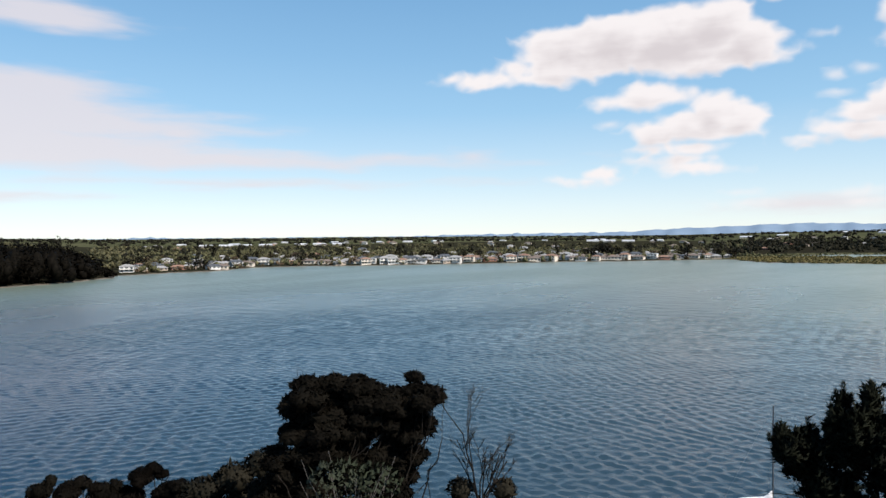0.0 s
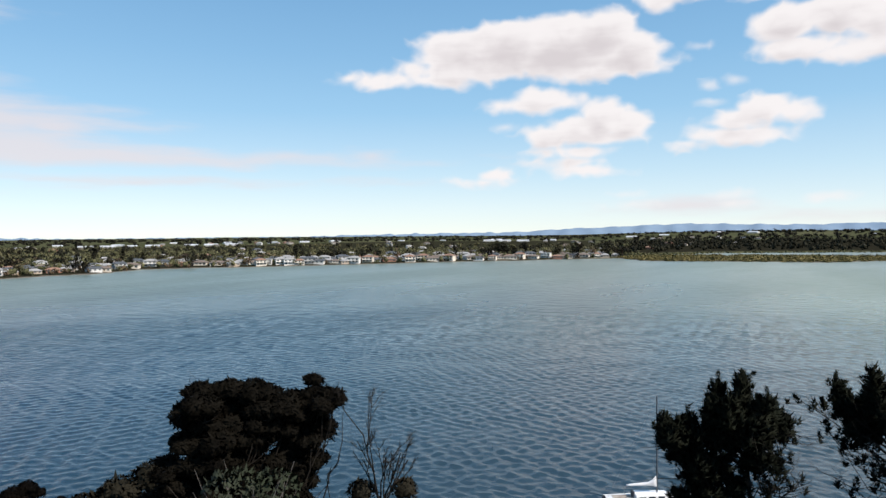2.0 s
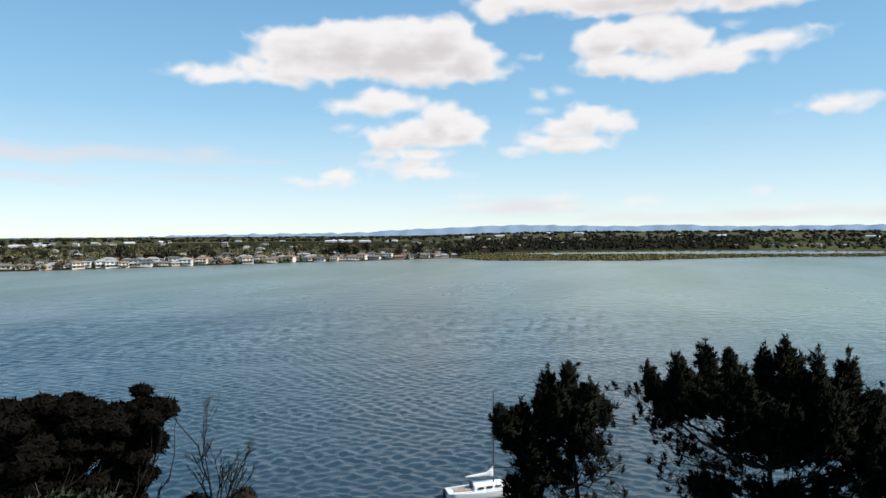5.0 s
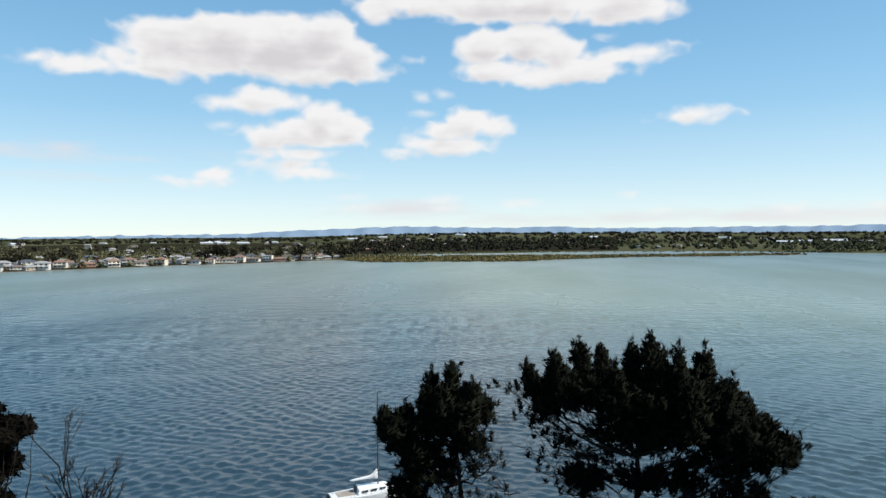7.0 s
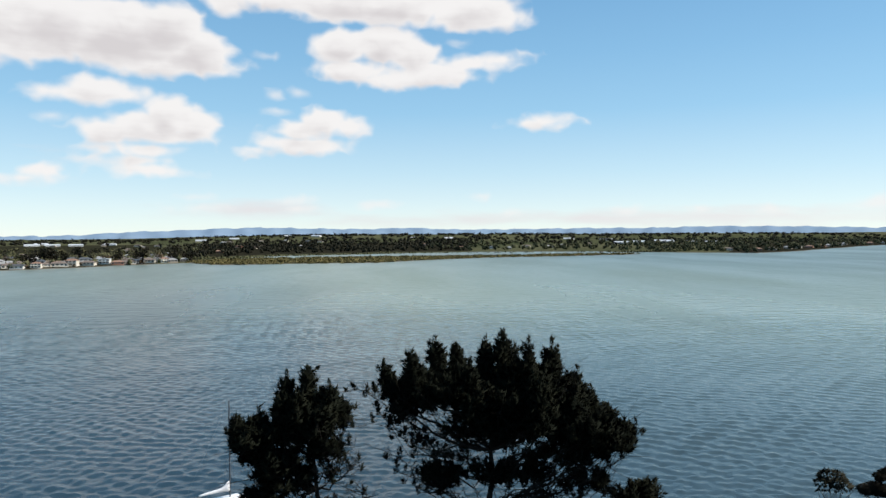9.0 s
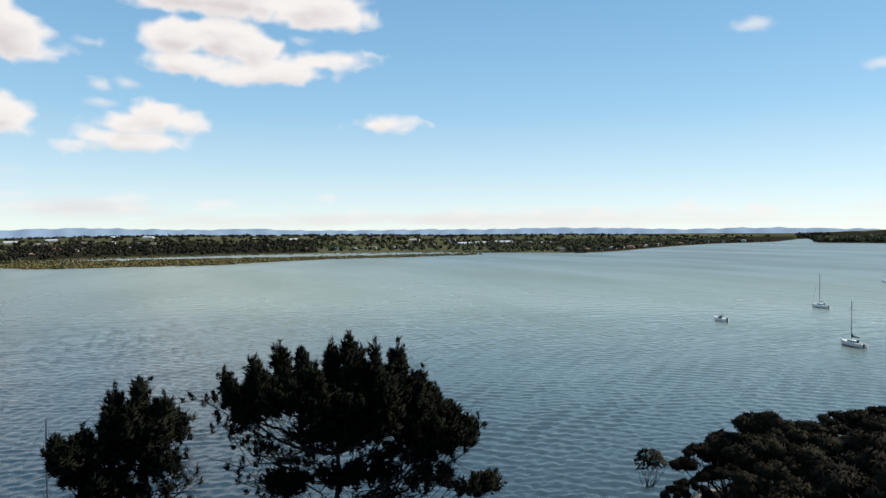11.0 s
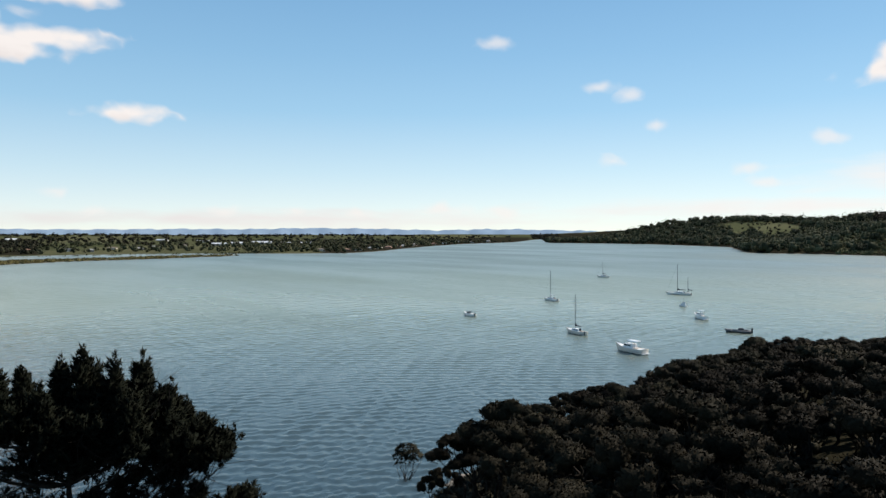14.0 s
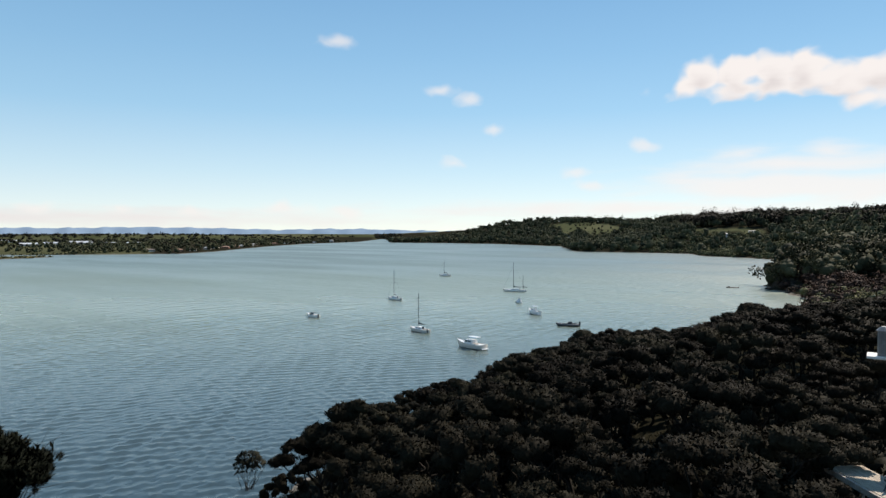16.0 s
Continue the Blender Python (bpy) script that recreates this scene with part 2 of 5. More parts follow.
TIMBER = plain("grey_timber", (0.24, 0.20, 0.16), (0.40, 0.35, 0.29), 1.5, 0.8)
DECK_BOARD = plain("sunlit_deck_board", (0.30, 0.245, 0.18), (0.43, 0.355, 0.265), 1.2, 0.75, random_amount=0.25)
STEEL = plain("steel_flue", (0.12, 0.12, 0.12), (0.2, 0.2, 0.2), 2.0, 0.5, 0.3)
GLASS, _n = material("window_glass")
surface(_n, (0.03, 0.04, 0.05), 0.06, 0.0, None, 0.6)
WALLS = [plain("white_weatherboard", (0.56, 0.54, 0.50), (0.68, 0.66, 0.61), 0.6, 0.7), plain("cream_plaster", (0.58, 0.52, 0.43), (0.68, 0.62, 0.52), 0.5, 0.8),
         plain("grey_cladding", (0.32, 0.32, 0.31), (0.42, 0.42, 0.40), 0.5, 0.7), plain("red_brick", (0.26, 0.13, 0.09), (0.38, 0.20, 0.14), 1.0, 0.85),
         plain("tan_brick", (0.36, 0.29, 0.22), (0.48, 0.40, 0.31), 1.0, 0.85)]
ROOFS = [plain("brown_tile_roof", (0.13, 0.10, 0.08), (0.20, 0.16, 0.13), 0.8, 0.8), plain("grey_iron_roof", (0.25, 0.24, 0.225), (0.36, 0.345, 0.32), 0.5, 0.45),
         plain("white_iron_roof", (0.42, 0.43, 0.44), (0.56, 0.57, 0.58), 0.4, 0.45), plain("terracotta_roof", (0.20, 0.118, 0.082), (0.29, 0.175, 0.12), 0.8, 0.8),
         plain("charcoal_roof", (0.06, 0.065, 0.07), (0.10, 0.105, 0.11), 0.6, 0.6)]

WATER, n = material("estuary_water")
co = n.add("ShaderNodeNewGeometry", out=0)
turn = n.node("ShaderNodeVectorRotate", {"Vector": co, "Angle": radians(40.0)})
turn.rotation_type = "Z_AXIS"
turned = turn.outputs[0]
long = n.vec("MULTIPLY", turned, (0.6, 1.0, 1.0))
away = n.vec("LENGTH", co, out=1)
broad = n.noise(long, 0.2, 2.0, 0.5)
chop = n.noise(turned, 3.2, 2.0, 0.5)
gust = n.noise(n.vec("MULTIPLY", turned, (1.0, 0.3, 1.0)), 0.012, 4.0, 0.55)
height = n.math("ADD", n.math("MULTIPLY", chop, 0.05), n.math("MULTIPLY", broad, n.math("MULTIPLY", n.step(away, 130.0, 260.0), n.step(away, 380.0, 640.0, 1.0, 0.25))))
spot = n.tree.nodes.new("ShaderNodeSeparateXYZ")
n.tree.links.new(co, spot.inputs[0])
side = n.math("MULTIPLY_ADD", spot.outputs[1], -0.4, spot.outputs[0])
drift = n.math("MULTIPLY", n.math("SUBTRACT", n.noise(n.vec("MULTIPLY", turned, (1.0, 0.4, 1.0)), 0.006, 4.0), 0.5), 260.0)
near_water = n.step(away, 60.0, 320.0, 0.24, 1.0)     # darker near the origin: weak reflection seen steeply is put into the colour
far_pale = n.math("MULTIPLY", n.step(n.math("ADD", away, drift), 150.0, 480.0), 0.72)    # paler far out: silt, plus bright grazing reflection put into the colour
silt = n.math("MULTIPLY", n.step(n.math("ADD", side, drift), -120.0, 130.0), near_water)
# eastward the pale tone weakens: the bluer sky reflection is put into colour
murk_and_sheen = n.math("MULTIPLY", n.math("MAXIMUM", far_pale, silt), n.step(n.math("ADD", spot.outputs[0], drift), 150.0, 700.0, 1.0, 0.6))
body_colour = n.mix(murk_and_sheen, (0.004, 0.024, 0.046), (0.195, 0.235, 0.182))
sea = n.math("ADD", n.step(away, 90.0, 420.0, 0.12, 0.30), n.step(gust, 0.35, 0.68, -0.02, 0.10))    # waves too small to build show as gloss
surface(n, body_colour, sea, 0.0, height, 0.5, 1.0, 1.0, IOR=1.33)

GROUND, n = material("land")
co = n.add("ShaderNodeNewGeometry", out=0)
xyz = n.tree.nodes.new("ShaderNodeSeparateXYZ")
n.tree.links.new(co, xyz.inputs[0])
cells = n.tree.nodes.new("ShaderNodeTexVoronoi")
n.tree.links.new(n.vec("ADD", co, n.vec("SCALE", n.noise(co, 0.01, 3.0, out=1), scale=30.0)), cells.inputs["Vector"])
cells.inputs["Scale"].default_value = 0.007
tone = n.add("ShaderNodeSeparateColor", (cells.outputs[1],))
field = n.mix(tone, (0.066, 0.080, 0.034), (0.165, 0.160, 0.086))
grass = n.mix(n.noise(co, 0.12, 5.0, 0.6), field, (0.045, 0.048, 0.026))
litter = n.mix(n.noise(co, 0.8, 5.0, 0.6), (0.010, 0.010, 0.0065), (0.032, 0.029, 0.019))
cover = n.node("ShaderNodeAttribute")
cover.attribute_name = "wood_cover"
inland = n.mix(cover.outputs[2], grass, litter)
mud = n.mix(n.noise(co, 0.25, 5.0, 0.6), (0.12, 0.105, 0.085), (0.24, 0.215, 0.18))
edge = n.step(n.math("ADD", xyz.outputs[2], n.math("MULTIPLY", n.noise(co, 0.15, 4.0), 0.9)), 0.5, 1.0)
surface(n, n.mix(edge, mud, inland), 0.95, bump=n.noise(co, 0.9, 6.0, 0.65), spec=0.0, strength=0.6, distance=0.3)

HILLS, n = material("hazed_far_hills")
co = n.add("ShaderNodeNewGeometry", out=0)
# distance haze is put into the blue colour and a faint glow
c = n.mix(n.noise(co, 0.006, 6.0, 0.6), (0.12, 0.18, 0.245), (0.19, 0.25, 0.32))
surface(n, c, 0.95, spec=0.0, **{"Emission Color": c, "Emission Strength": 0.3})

# ---------------- shaping helpers ----------------


def part(name, bm, mat, parent=None, label="", smooth=False):
    """One mesh object from a bmesh, under a thing or a part."""
    me = bpy.data.meshes.new(name)
    bm.to_mesh(me)
    bm.free()
    me.materials.append(mat)
    if smooth:
        me.shade_smooth()
    ob = new(name, me)
    if parent:
        ob.parent = parent
    return tagged(ob, label)


def sheet(name, verts, faces, mat, parent=None, label="", smooth=False, facing=None):
    """One mesh object from arrays; all faces have as many corners. facing: the way that each corner's surface faces, for soft leaf masses."""
    me = bpy.data.meshes.new(name)
    verts, faces = np.asarray(verts, np.float32), np.asarray(faces, np.int32)
    k = faces.shape[1]
    me.vertices.add(len(verts))
    me.vertices.foreach_set("co", verts.ravel())
    me.loops.add(faces.size)
    me.loops.foreach_set("vertex_index", faces.ravel())
    me.polygons.add(len(faces))
    me.polygons.foreach_set("loop_start", np.arange(0, faces.size, k, dtype=np.int32))
    me.update(calc_edges=True)
    me.materials.append(mat)
    if smooth or facing is not None:
        me.shade_smooth()
    if facing is not None:
        me.normals_split_custom_set_from_vertices(np.asarray(facing, np.float32))
    ob = new(name, me)
    if parent:
        ob.parent = parent
    return tagged(ob, label)


def thing(name, m, label, category, group=""):
    ob = new(name)
    ob.matrix_world = m
    return tagged(ob, label, category, group)


def box(bm, x0, y0, z0, x1, y1, z1, bevel=0.0):
    vs = [bm.verts.new((x, y, z)) for z in (z0, z1) for x, y in ((x0, y0), (x1, y0), (x1, y1), (x0, y1))]
    fs = [bm.faces.new([vs[i] for i in f]) for f in ((3, 2, 1, 0), (4, 5, 6, 7), (0, 1, 5, 4), (1, 2, 6, 5), (2, 3, 7, 6), (3, 0, 4, 7))]
    if bevel:
        bmesh.ops.bevel(bm, geom=list({e for f in fs for e in f.edges}), offset=bevel, segments=2, affect="EDGES")
    return bm


def rod(bm, a, b, ra, rb=None, sides=6):
    a, b = Vector(a), Vector(b)
    m = Matrix.Translation((a + b) / 2) @ (b - a).to_track_quat("Z", "Y").to_matrix().to_4x4()
    bmesh.ops.create_cone(bm, cap_ends=True, segments=sides, radius1=ra, radius2=ra if rb is None else rb, depth=(b - a).length, matrix=m)
    return bm


def limb_mesh(paths, sides=4):
    """Tapered bent tubes: each path is a list of (point, radius)."""
    verts, faces = [], []
    for path in paths:
        pts = [Vector(p) for p, _ in path]
        base = len(verts)
        for i, (p, r) in enumerate(path):
            d = (pts[min(i + 1, len(pts) - 1)] - pts[max(i - 1, 0)]).normalized()
            side = d.orthogonal().normalized()
            up = d.cross(side)
            for k in range(sides):
                a = 2 * math.pi * k / sides
                verts.append(pts[i] + (side * math.cos(a) + up * math.sin(a)) * r)
        for i in range(len(path) - 1):
            for k in range(sides):
                k2 = (k + 1) % sides
                faces.append((base + i * sides + k, base + i * sides + k2, base + (i + 1) * sides + k2, base + (i + 1) * sides + k))
    return np.array([tuple(v) for v in verts]), np.array(faces)


def sprays(rng, points, ways, length, width, spread=0.8):
    """Leaf sprays: one leaf-shaped piece at each point, leaning off the way out; they face outwards together."""
    k = len(points)
    tangent = np.cross(ways, rng.normal(size=(k, 3)))
    tangent /= np.linalg.norm(tangent, axis=1)[:, None] + 1e-9
    tip = ways * (1 - 0.5 * spread) + tangent * spread * rng.uniform(0.4, 1.0, (k, 1))
    tip /= np.linalg.norm(tip, axis=1)[:, None]
    side = np.cross(tip, ways + rng.normal(size=(k, 3)) * 0.35)
    side /= np.linalg.norm(side, axis=1)[:, None] + 1e-9
    side *= np.where(np.einsum("ij,ij->i", np.cross(side, tip), ways) < 0, -1.0, 1.0)[:, None]
    s = rng.uniform(0.6, 1.4, (k, 1))
    s = s * np.where(rng.random((k, 1)) < 0.08, 1.9, 1.0)
    tip, half = tip * length * s, side * width * np.minimum(s, 1.4)
    v = np.stack([points - half, points + half, points + tip], 1).reshape(-1, 3)
    face = ways + rng.normal(size=(k, 3)) * 0.08
    face /= np.linalg.norm(face, axis=1)[:, None]
    return v, np.arange(3 * k).reshape(-1, 3), np.repeat(face, 3, 0)


def cushion(rng, centre, radii, count, lower=0.25):
    """Points and outward ways on a flattened tuft, most of them on its upper side."""
    d = rng.normal(size=(count, 3))
    d[:, 2] = np.where(rng.random(count) < lower, d[:, 2], np.abs(d[:, 2]))
    d /= np.linalg.norm(d, axis=1)[:, None]
    shell = rng.uniform(0.6, 1.0, (count, 1)) ** 0.5
    p = np.asarray(centre) + d * np.asarray(radii) * shell
    out = d / np.asarray(radii) * min(radii) + rng.normal(size=(count, 3)) * 0.2 + np.array([0, 0, 0.2])
    return p, out / np.linalg.norm(out, axis=1)[:, None]


def lumps(rng, centres, radii_, k=2):
    """Uneven dark cores that keep a crown from being seen through: small bumpy blocks rounded on all sides."""
    g = np.linspace(-1, 1, k + 1)
    a, b = np.meshgrid(g, g, indexing="ij")
    one, verts, faces = np.ones_like(a), [], []
    for axis in range(3):
        for s in (-1, 1):
            q = np.stack([a * s, b, one * s], -1).reshape(-1, 3)
            base = sum(len(v) for v in verts)
            verts.append(np.roll(q, axis, 1))
            i, j = np.meshgrid(np.arange(k), np.arange(k), indexing="ij")
            faces.append(base + np.stack([i * (k + 1) + j, (i + 1) * (k + 1) + j, (i + 1) * (k + 1) + j + 1, i * (k + 1) + j + 1], -1).reshape(-1, 4))
    unit, face = np.concatenate(verts), np.concatenate(faces)
    face = np.concatenate([face[:, [0, 1, 2]], face[:, [0, 2, 3]]])
    unit = unit / np.linalg.norm(unit, axis=1)[:, None]
    k = len(centres)
    one_way, other = rng.normal(size=(k, 3)) * 4, rng.normal(size=(k, 3)) * 7
    bump = 1 + 0.16 * np.sin(one_way @ unit.T + rng.uniform(0, 6, (k, 1))) + 0.1 * np.sin(other @ unit.T)
    v = np.asarray(centres, float)[:, None] + unit[None] * np.asarray(radii_, float)[:, None] * bump[:, :, None]
    f = face[None] + (np.arange(k) * len(unit))[:, None, None]
    return v.reshape(-1, 3), f.reshape(-1, 3), np.tile(unit, (k, 1))


def joined(*groups):
    """Several arrays of corners, faces and facings as one."""
    vs, fs, ns, n_ = [], [], [], 0
    for v, f, q in groups:
        vs.append(v), fs.append(f + n_), ns.append(q)
        n_ += len(v)
    return np.concatenate(vs), np.concatenate(fs), np.concatenate(ns)


def leafy(name, group, mat, parent=None, label=""):
    v, f, q = group
    return sheet(name, v, f, mat, parent, label, facing=q)

# ---------------- water, land and hills ----------------
rng = np.random.default_rng(7)
# the bay's shore, as bearing and distance, clockwise from the near bank
NEAR_SHORE = [(-60, 150), (-48, 85), (-36, 64), (-20, 60), (0, 60), (30, 60), (60, 62), (71, 66), (75, 70), (79, 76), (83, 80), (90, 97), (95, 112), (99, 131), (105, 150),
              (110, 160), (113, 184), (115.6, 208), (117, 270), (117.9, 322), (116.8, 352), (115.1, 384), (114.9, 412), (117.5, 440), (120, 520)]
FAR_SHORE = [(118, 690), (115.6, 801), (112.8, 862), (110.4, 886), (109.3, 985), (104.9, 1025), (100.4, 1049), (99.2, 1460), (94.4, 1709), (89.9, 1861), (85.2, 1945), (84.6, 2960),
             (84.3, 2960), (82.4, 2055), (78.1, 1736), (74.8, 1385), (71.0, 1052), (68.4, 960), (64.2, 960), (56, 1010), (48, 1000), (40, 960), (30, 900), (26, 830), (23.2, 716)]
HOME_SHORE = [(19, 692), (15, 660), (10.2, 648), (3.1, 618), (-4, 600), (-8.7, 598), (-11.2, 606), (-15.5, 598), (-18.5, 552), (-21.9, 542), (-23.9, 530), (-25.8, 522), (-25.6, 503),
              (-29.6, 459), (-33.1, 444), (-48, 420), (-58, 300)]
BAY = np.array([P(a, r)[:2] for a, r in NEAR_SHORE + FAR_SHORE + HOME_SHORE])
SPIT = np.array([P(a, r)[:2] for a, r in [(22.6, 722), (25.2, 650), (30, 648), (38, 650), (42.2, 708), (48, 772), (54.2, 812), (59.8, 886), (59.2, 918), (52, 858), (46, 815), (38, 800), (29, 800), (24, 760)]])


def shore_distance(x, y, loop):
    """Distance to a closed shore: positive outside it."""
    x, y = np.atleast_1d(np.asarray(x, float)), np.atleast_1d(np.asarray(y, float))
    best, inside = np.full(x.shape, 1e9), np.zeros(x.shape, bool)
    for (ax, ay), (bx, by) in zip(loop, np.roll(loop, -1, 0)):
        dx, dy = bx - ax, by - ay
        t = np.clip(((x - ax) * dx + (y - ay) * dy) / (dx * dx + dy * dy), 0, 1)
        best = np.minimum(best, np.hypot(x - ax - t * dx, y - ay - t * dy))
        if dy != 0:
            inside ^= ((ay > y) != (by > y)) & (x < dx * (y - ay) / dy + ax)
    return np.where(inside, -best, best)


def smooth(x, lo, hi):
    t = np.clip((np.asarray(x, float) - lo) / (hi - lo), 0, 1)
    return t * t * (3 - 2 * t)


RISE_AT = [-180, -60, -40, -33, -27, -24, 20, 28, 36, 46, 56, 70, 84, 88, 92, 95, 98, 102, 106, 108.5, 112, 118, 124, 140, 180]
RISE = [20, 16, 15, 14, 5, 3, 3, 16, 19, 17, 16, 16, 17, 28, 42, 56, 64, 62, 55, 62, 57, 55, 60, 45, 20]


def land_height(x, y):
    x, y = np.atleast_1d(np.asarray(x, float)), np.atleast_1d(np.asarray(y, float))
    r, a = np.hypot(x, y), np.degrees(np.arctan2(x, y))
    s = shore_distance(x, y, BAY) + 1.6 * np.sin(x * 0.31 + y * 0.17) + 1.1 * np.sin(x * 0.11 - y * 0.43)
    near = 1 - smooth(r, 190, 330)
    bank = 1.0 * smooth(s, 0, 4) + 12.6 * smooth(s, -4, 46)
    reach = np.interp(a, [-60, 20, 30, 84, 92, 125], [420, 900, 1500, 700, 420, 420])
    far = 1.3 * smooth(s, 0, 14) + np.interp(a, RISE_AT, RISE) * smooth(s, 0, reach)
    far += 2.5 * np.sin(x * 0.004 + 1) * np.sin(y * 0.005) * smooth(s, 40, 400)
    kx, ky = P(118.8, 446)[:2]
    far += 17 * np.exp(-((x - kx) ** 2 + (y - ky) ** 2) / (2 * 42.0 ** 2)) * smooth(s, 0, 9)
    z = near * bank + (1 - near) * far
    z = np.where(s > 0, z, np.maximum(s * 0.12, -3.0))
    spit = shore_distance(x, y, SPIT)
    return np.where(spit < 0, np.maximum(z, 0.5 * smooth(-spit, -1, 8)), z)


def ring_grid(bearings, radii, height):
    a, r = np.meshgrid(np.radians(bearings), radii, indexing="ij")
    x, y = (r * np.sin(a)).ravel(), (r * np.cos(a)).ravel()
    v = np.stack([x, y, height(x, y)], 1)
    i, j = np.meshgrid(np.arange(len(bearings)), np.arange(len(radii) - 1), indexing="ij")
    i2, k = (i + 1) % len(bearings), len(radii)
    f = np.stack([i * k + j, i * k + j + 1, i2 * k + j + 1, i2 * k + j], -1).reshape(-1, 4)
    return v, f[:, ::-1]


bearings = np.concatenate([np.arange(-42, 130, 0.5), np.arange(130, 318, 4.0)])
radii = np.concatenate([np.concatenate([[0.01], np.arange(1.6, 120, 1.6)]), np.arange(120, 460, 5.0), np.arange(460, 1120, 8.0), np.arange(1120, 3000, 28.0), np.arange(3000, 4960, 130.0)])
v, f = ring_grid(bearings, radii, land_height)
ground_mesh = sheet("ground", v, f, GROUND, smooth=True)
gx, gy = v[:, 0], v[:, 1]
ga, gr, gs = np.degrees(np.arctan2(gx, gy)), np.hypot(gx, gy), shore_distance(gx, gy, BAY)
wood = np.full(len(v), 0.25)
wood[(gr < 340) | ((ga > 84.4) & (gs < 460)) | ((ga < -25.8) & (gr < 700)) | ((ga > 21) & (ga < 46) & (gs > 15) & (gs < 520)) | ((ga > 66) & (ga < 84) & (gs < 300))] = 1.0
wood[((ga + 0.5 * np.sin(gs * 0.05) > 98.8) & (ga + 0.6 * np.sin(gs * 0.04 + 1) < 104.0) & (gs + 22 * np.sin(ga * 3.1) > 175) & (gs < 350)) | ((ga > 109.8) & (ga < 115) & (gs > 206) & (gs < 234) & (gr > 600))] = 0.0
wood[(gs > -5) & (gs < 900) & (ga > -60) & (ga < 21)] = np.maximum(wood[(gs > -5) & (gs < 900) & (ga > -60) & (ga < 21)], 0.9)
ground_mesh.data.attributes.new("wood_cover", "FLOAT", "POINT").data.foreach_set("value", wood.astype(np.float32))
ground = tagged(ground_mesh, "wooded banks, mudflats and low farmland round a tidal bay", "ground", kind="structure")
# the wind raises short-crested waves: one to three metres long under the bank, longer out in the bay
WAVES = []
for i in range(38):
    length = 0.85 * (2.7 / 0.85) ** (i / 29)
    WAVES.append((length, radians(45 + rng.normal() * 50), rng.uniform(0, 6.28)))


def wave_height(x, y):
    r, a = np.hypot(x, y), np.degrees(np.arctan2(x, y))
    open_ = smooth(a, -44, -41) * (1 - smooth(a, 127, 130)) * smooth(r, 48, 56) * (1 - smooth(r, 230, 285))
    z = np.zeros_like(x)
    for length, way_, phase in WAVES:
        k = 2 * math.pi / length
        z += 0.050 / k * np.sin(k * (x * math.sin(way_) + y * math.cos(way_)) + phase) * smooth(length / (np.maximum(r, 50) * 0.0042), 1.7, 3.2) * (1.0 if length < 2.75 else smooth(r, 120, 210))
    return z * open_


fine_r = [50.0]
while fine_r[-1] < 285:
    fine_r.append(fine_r[-1] * 1.0042)
v, f = ring_grid(np.concatenate([np.arange(-44, 130, 0.24), np.arange(130, 316, 6.0)]), np.concatenate([[1, 25], fine_r, [330, 420, 560, 760, 1000, 1600, 2600, 4950.0]]), wave_height)
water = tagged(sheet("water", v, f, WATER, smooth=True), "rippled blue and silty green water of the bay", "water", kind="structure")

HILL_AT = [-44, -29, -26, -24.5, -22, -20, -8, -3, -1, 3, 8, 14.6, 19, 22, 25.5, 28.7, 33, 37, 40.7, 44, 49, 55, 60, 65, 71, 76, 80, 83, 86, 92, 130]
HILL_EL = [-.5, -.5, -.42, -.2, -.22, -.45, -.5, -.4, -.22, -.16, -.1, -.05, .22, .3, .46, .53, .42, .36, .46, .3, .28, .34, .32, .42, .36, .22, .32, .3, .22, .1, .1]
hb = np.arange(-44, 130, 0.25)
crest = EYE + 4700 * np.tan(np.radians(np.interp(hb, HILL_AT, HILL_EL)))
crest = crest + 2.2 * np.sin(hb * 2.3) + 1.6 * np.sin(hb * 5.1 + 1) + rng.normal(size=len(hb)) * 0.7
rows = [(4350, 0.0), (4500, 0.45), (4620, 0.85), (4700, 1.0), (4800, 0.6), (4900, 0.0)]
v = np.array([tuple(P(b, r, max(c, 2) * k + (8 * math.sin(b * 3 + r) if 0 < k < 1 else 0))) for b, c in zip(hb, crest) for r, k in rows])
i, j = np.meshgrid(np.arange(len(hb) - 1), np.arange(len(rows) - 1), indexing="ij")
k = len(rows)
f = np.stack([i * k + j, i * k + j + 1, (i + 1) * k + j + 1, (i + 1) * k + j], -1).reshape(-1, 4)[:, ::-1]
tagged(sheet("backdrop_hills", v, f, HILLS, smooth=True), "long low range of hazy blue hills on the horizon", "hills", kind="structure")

# ---------------- houses on the far shores ----------------


def hip_roof(bm, wx, wy, z, rise, eave=0.6, ridge=0.35, thick=0.22):
    """A hipped or gabled roof with eaves, over a plan wx by wy."""
    x, y = wx / 2 + eave, wy / 2 + eave
    q = wx / 2 * ridge
    low = [bm.verts.new((sx * x, sy * y, z - 0.0)) for sx, sy in ((-1, -1), (1, -1), (1, 1), (-1, 1))]
    mid = [bm.verts.new((sx * x, sy * y, z + thick)) for sx, sy in ((-1, -1), (1, -1), (1, 1), (-1, 1))]
    a, b = bm.verts.new((-q - (x - wx / 2) * (ridge >= 0.95), 0, z + rise)), bm.verts.new((q + (x - wx / 2) * (ridge >= 0.95), 0, z + rise))
    bm.faces.new(low[::-1])
    for i in range(4):
        bm.faces.new((low[i], low[(i + 1) % 4], mid[(i + 1) % 4], mid[i]))
    bm.faces.new((mid[0], mid[1], b, a))
    bm.faces.new((mid[2], mid[3], a, b))
    bm.faces.new((mid[1], mid[2], b))
    bm.faces.new((mid[3], mid[0], a))
    return bm


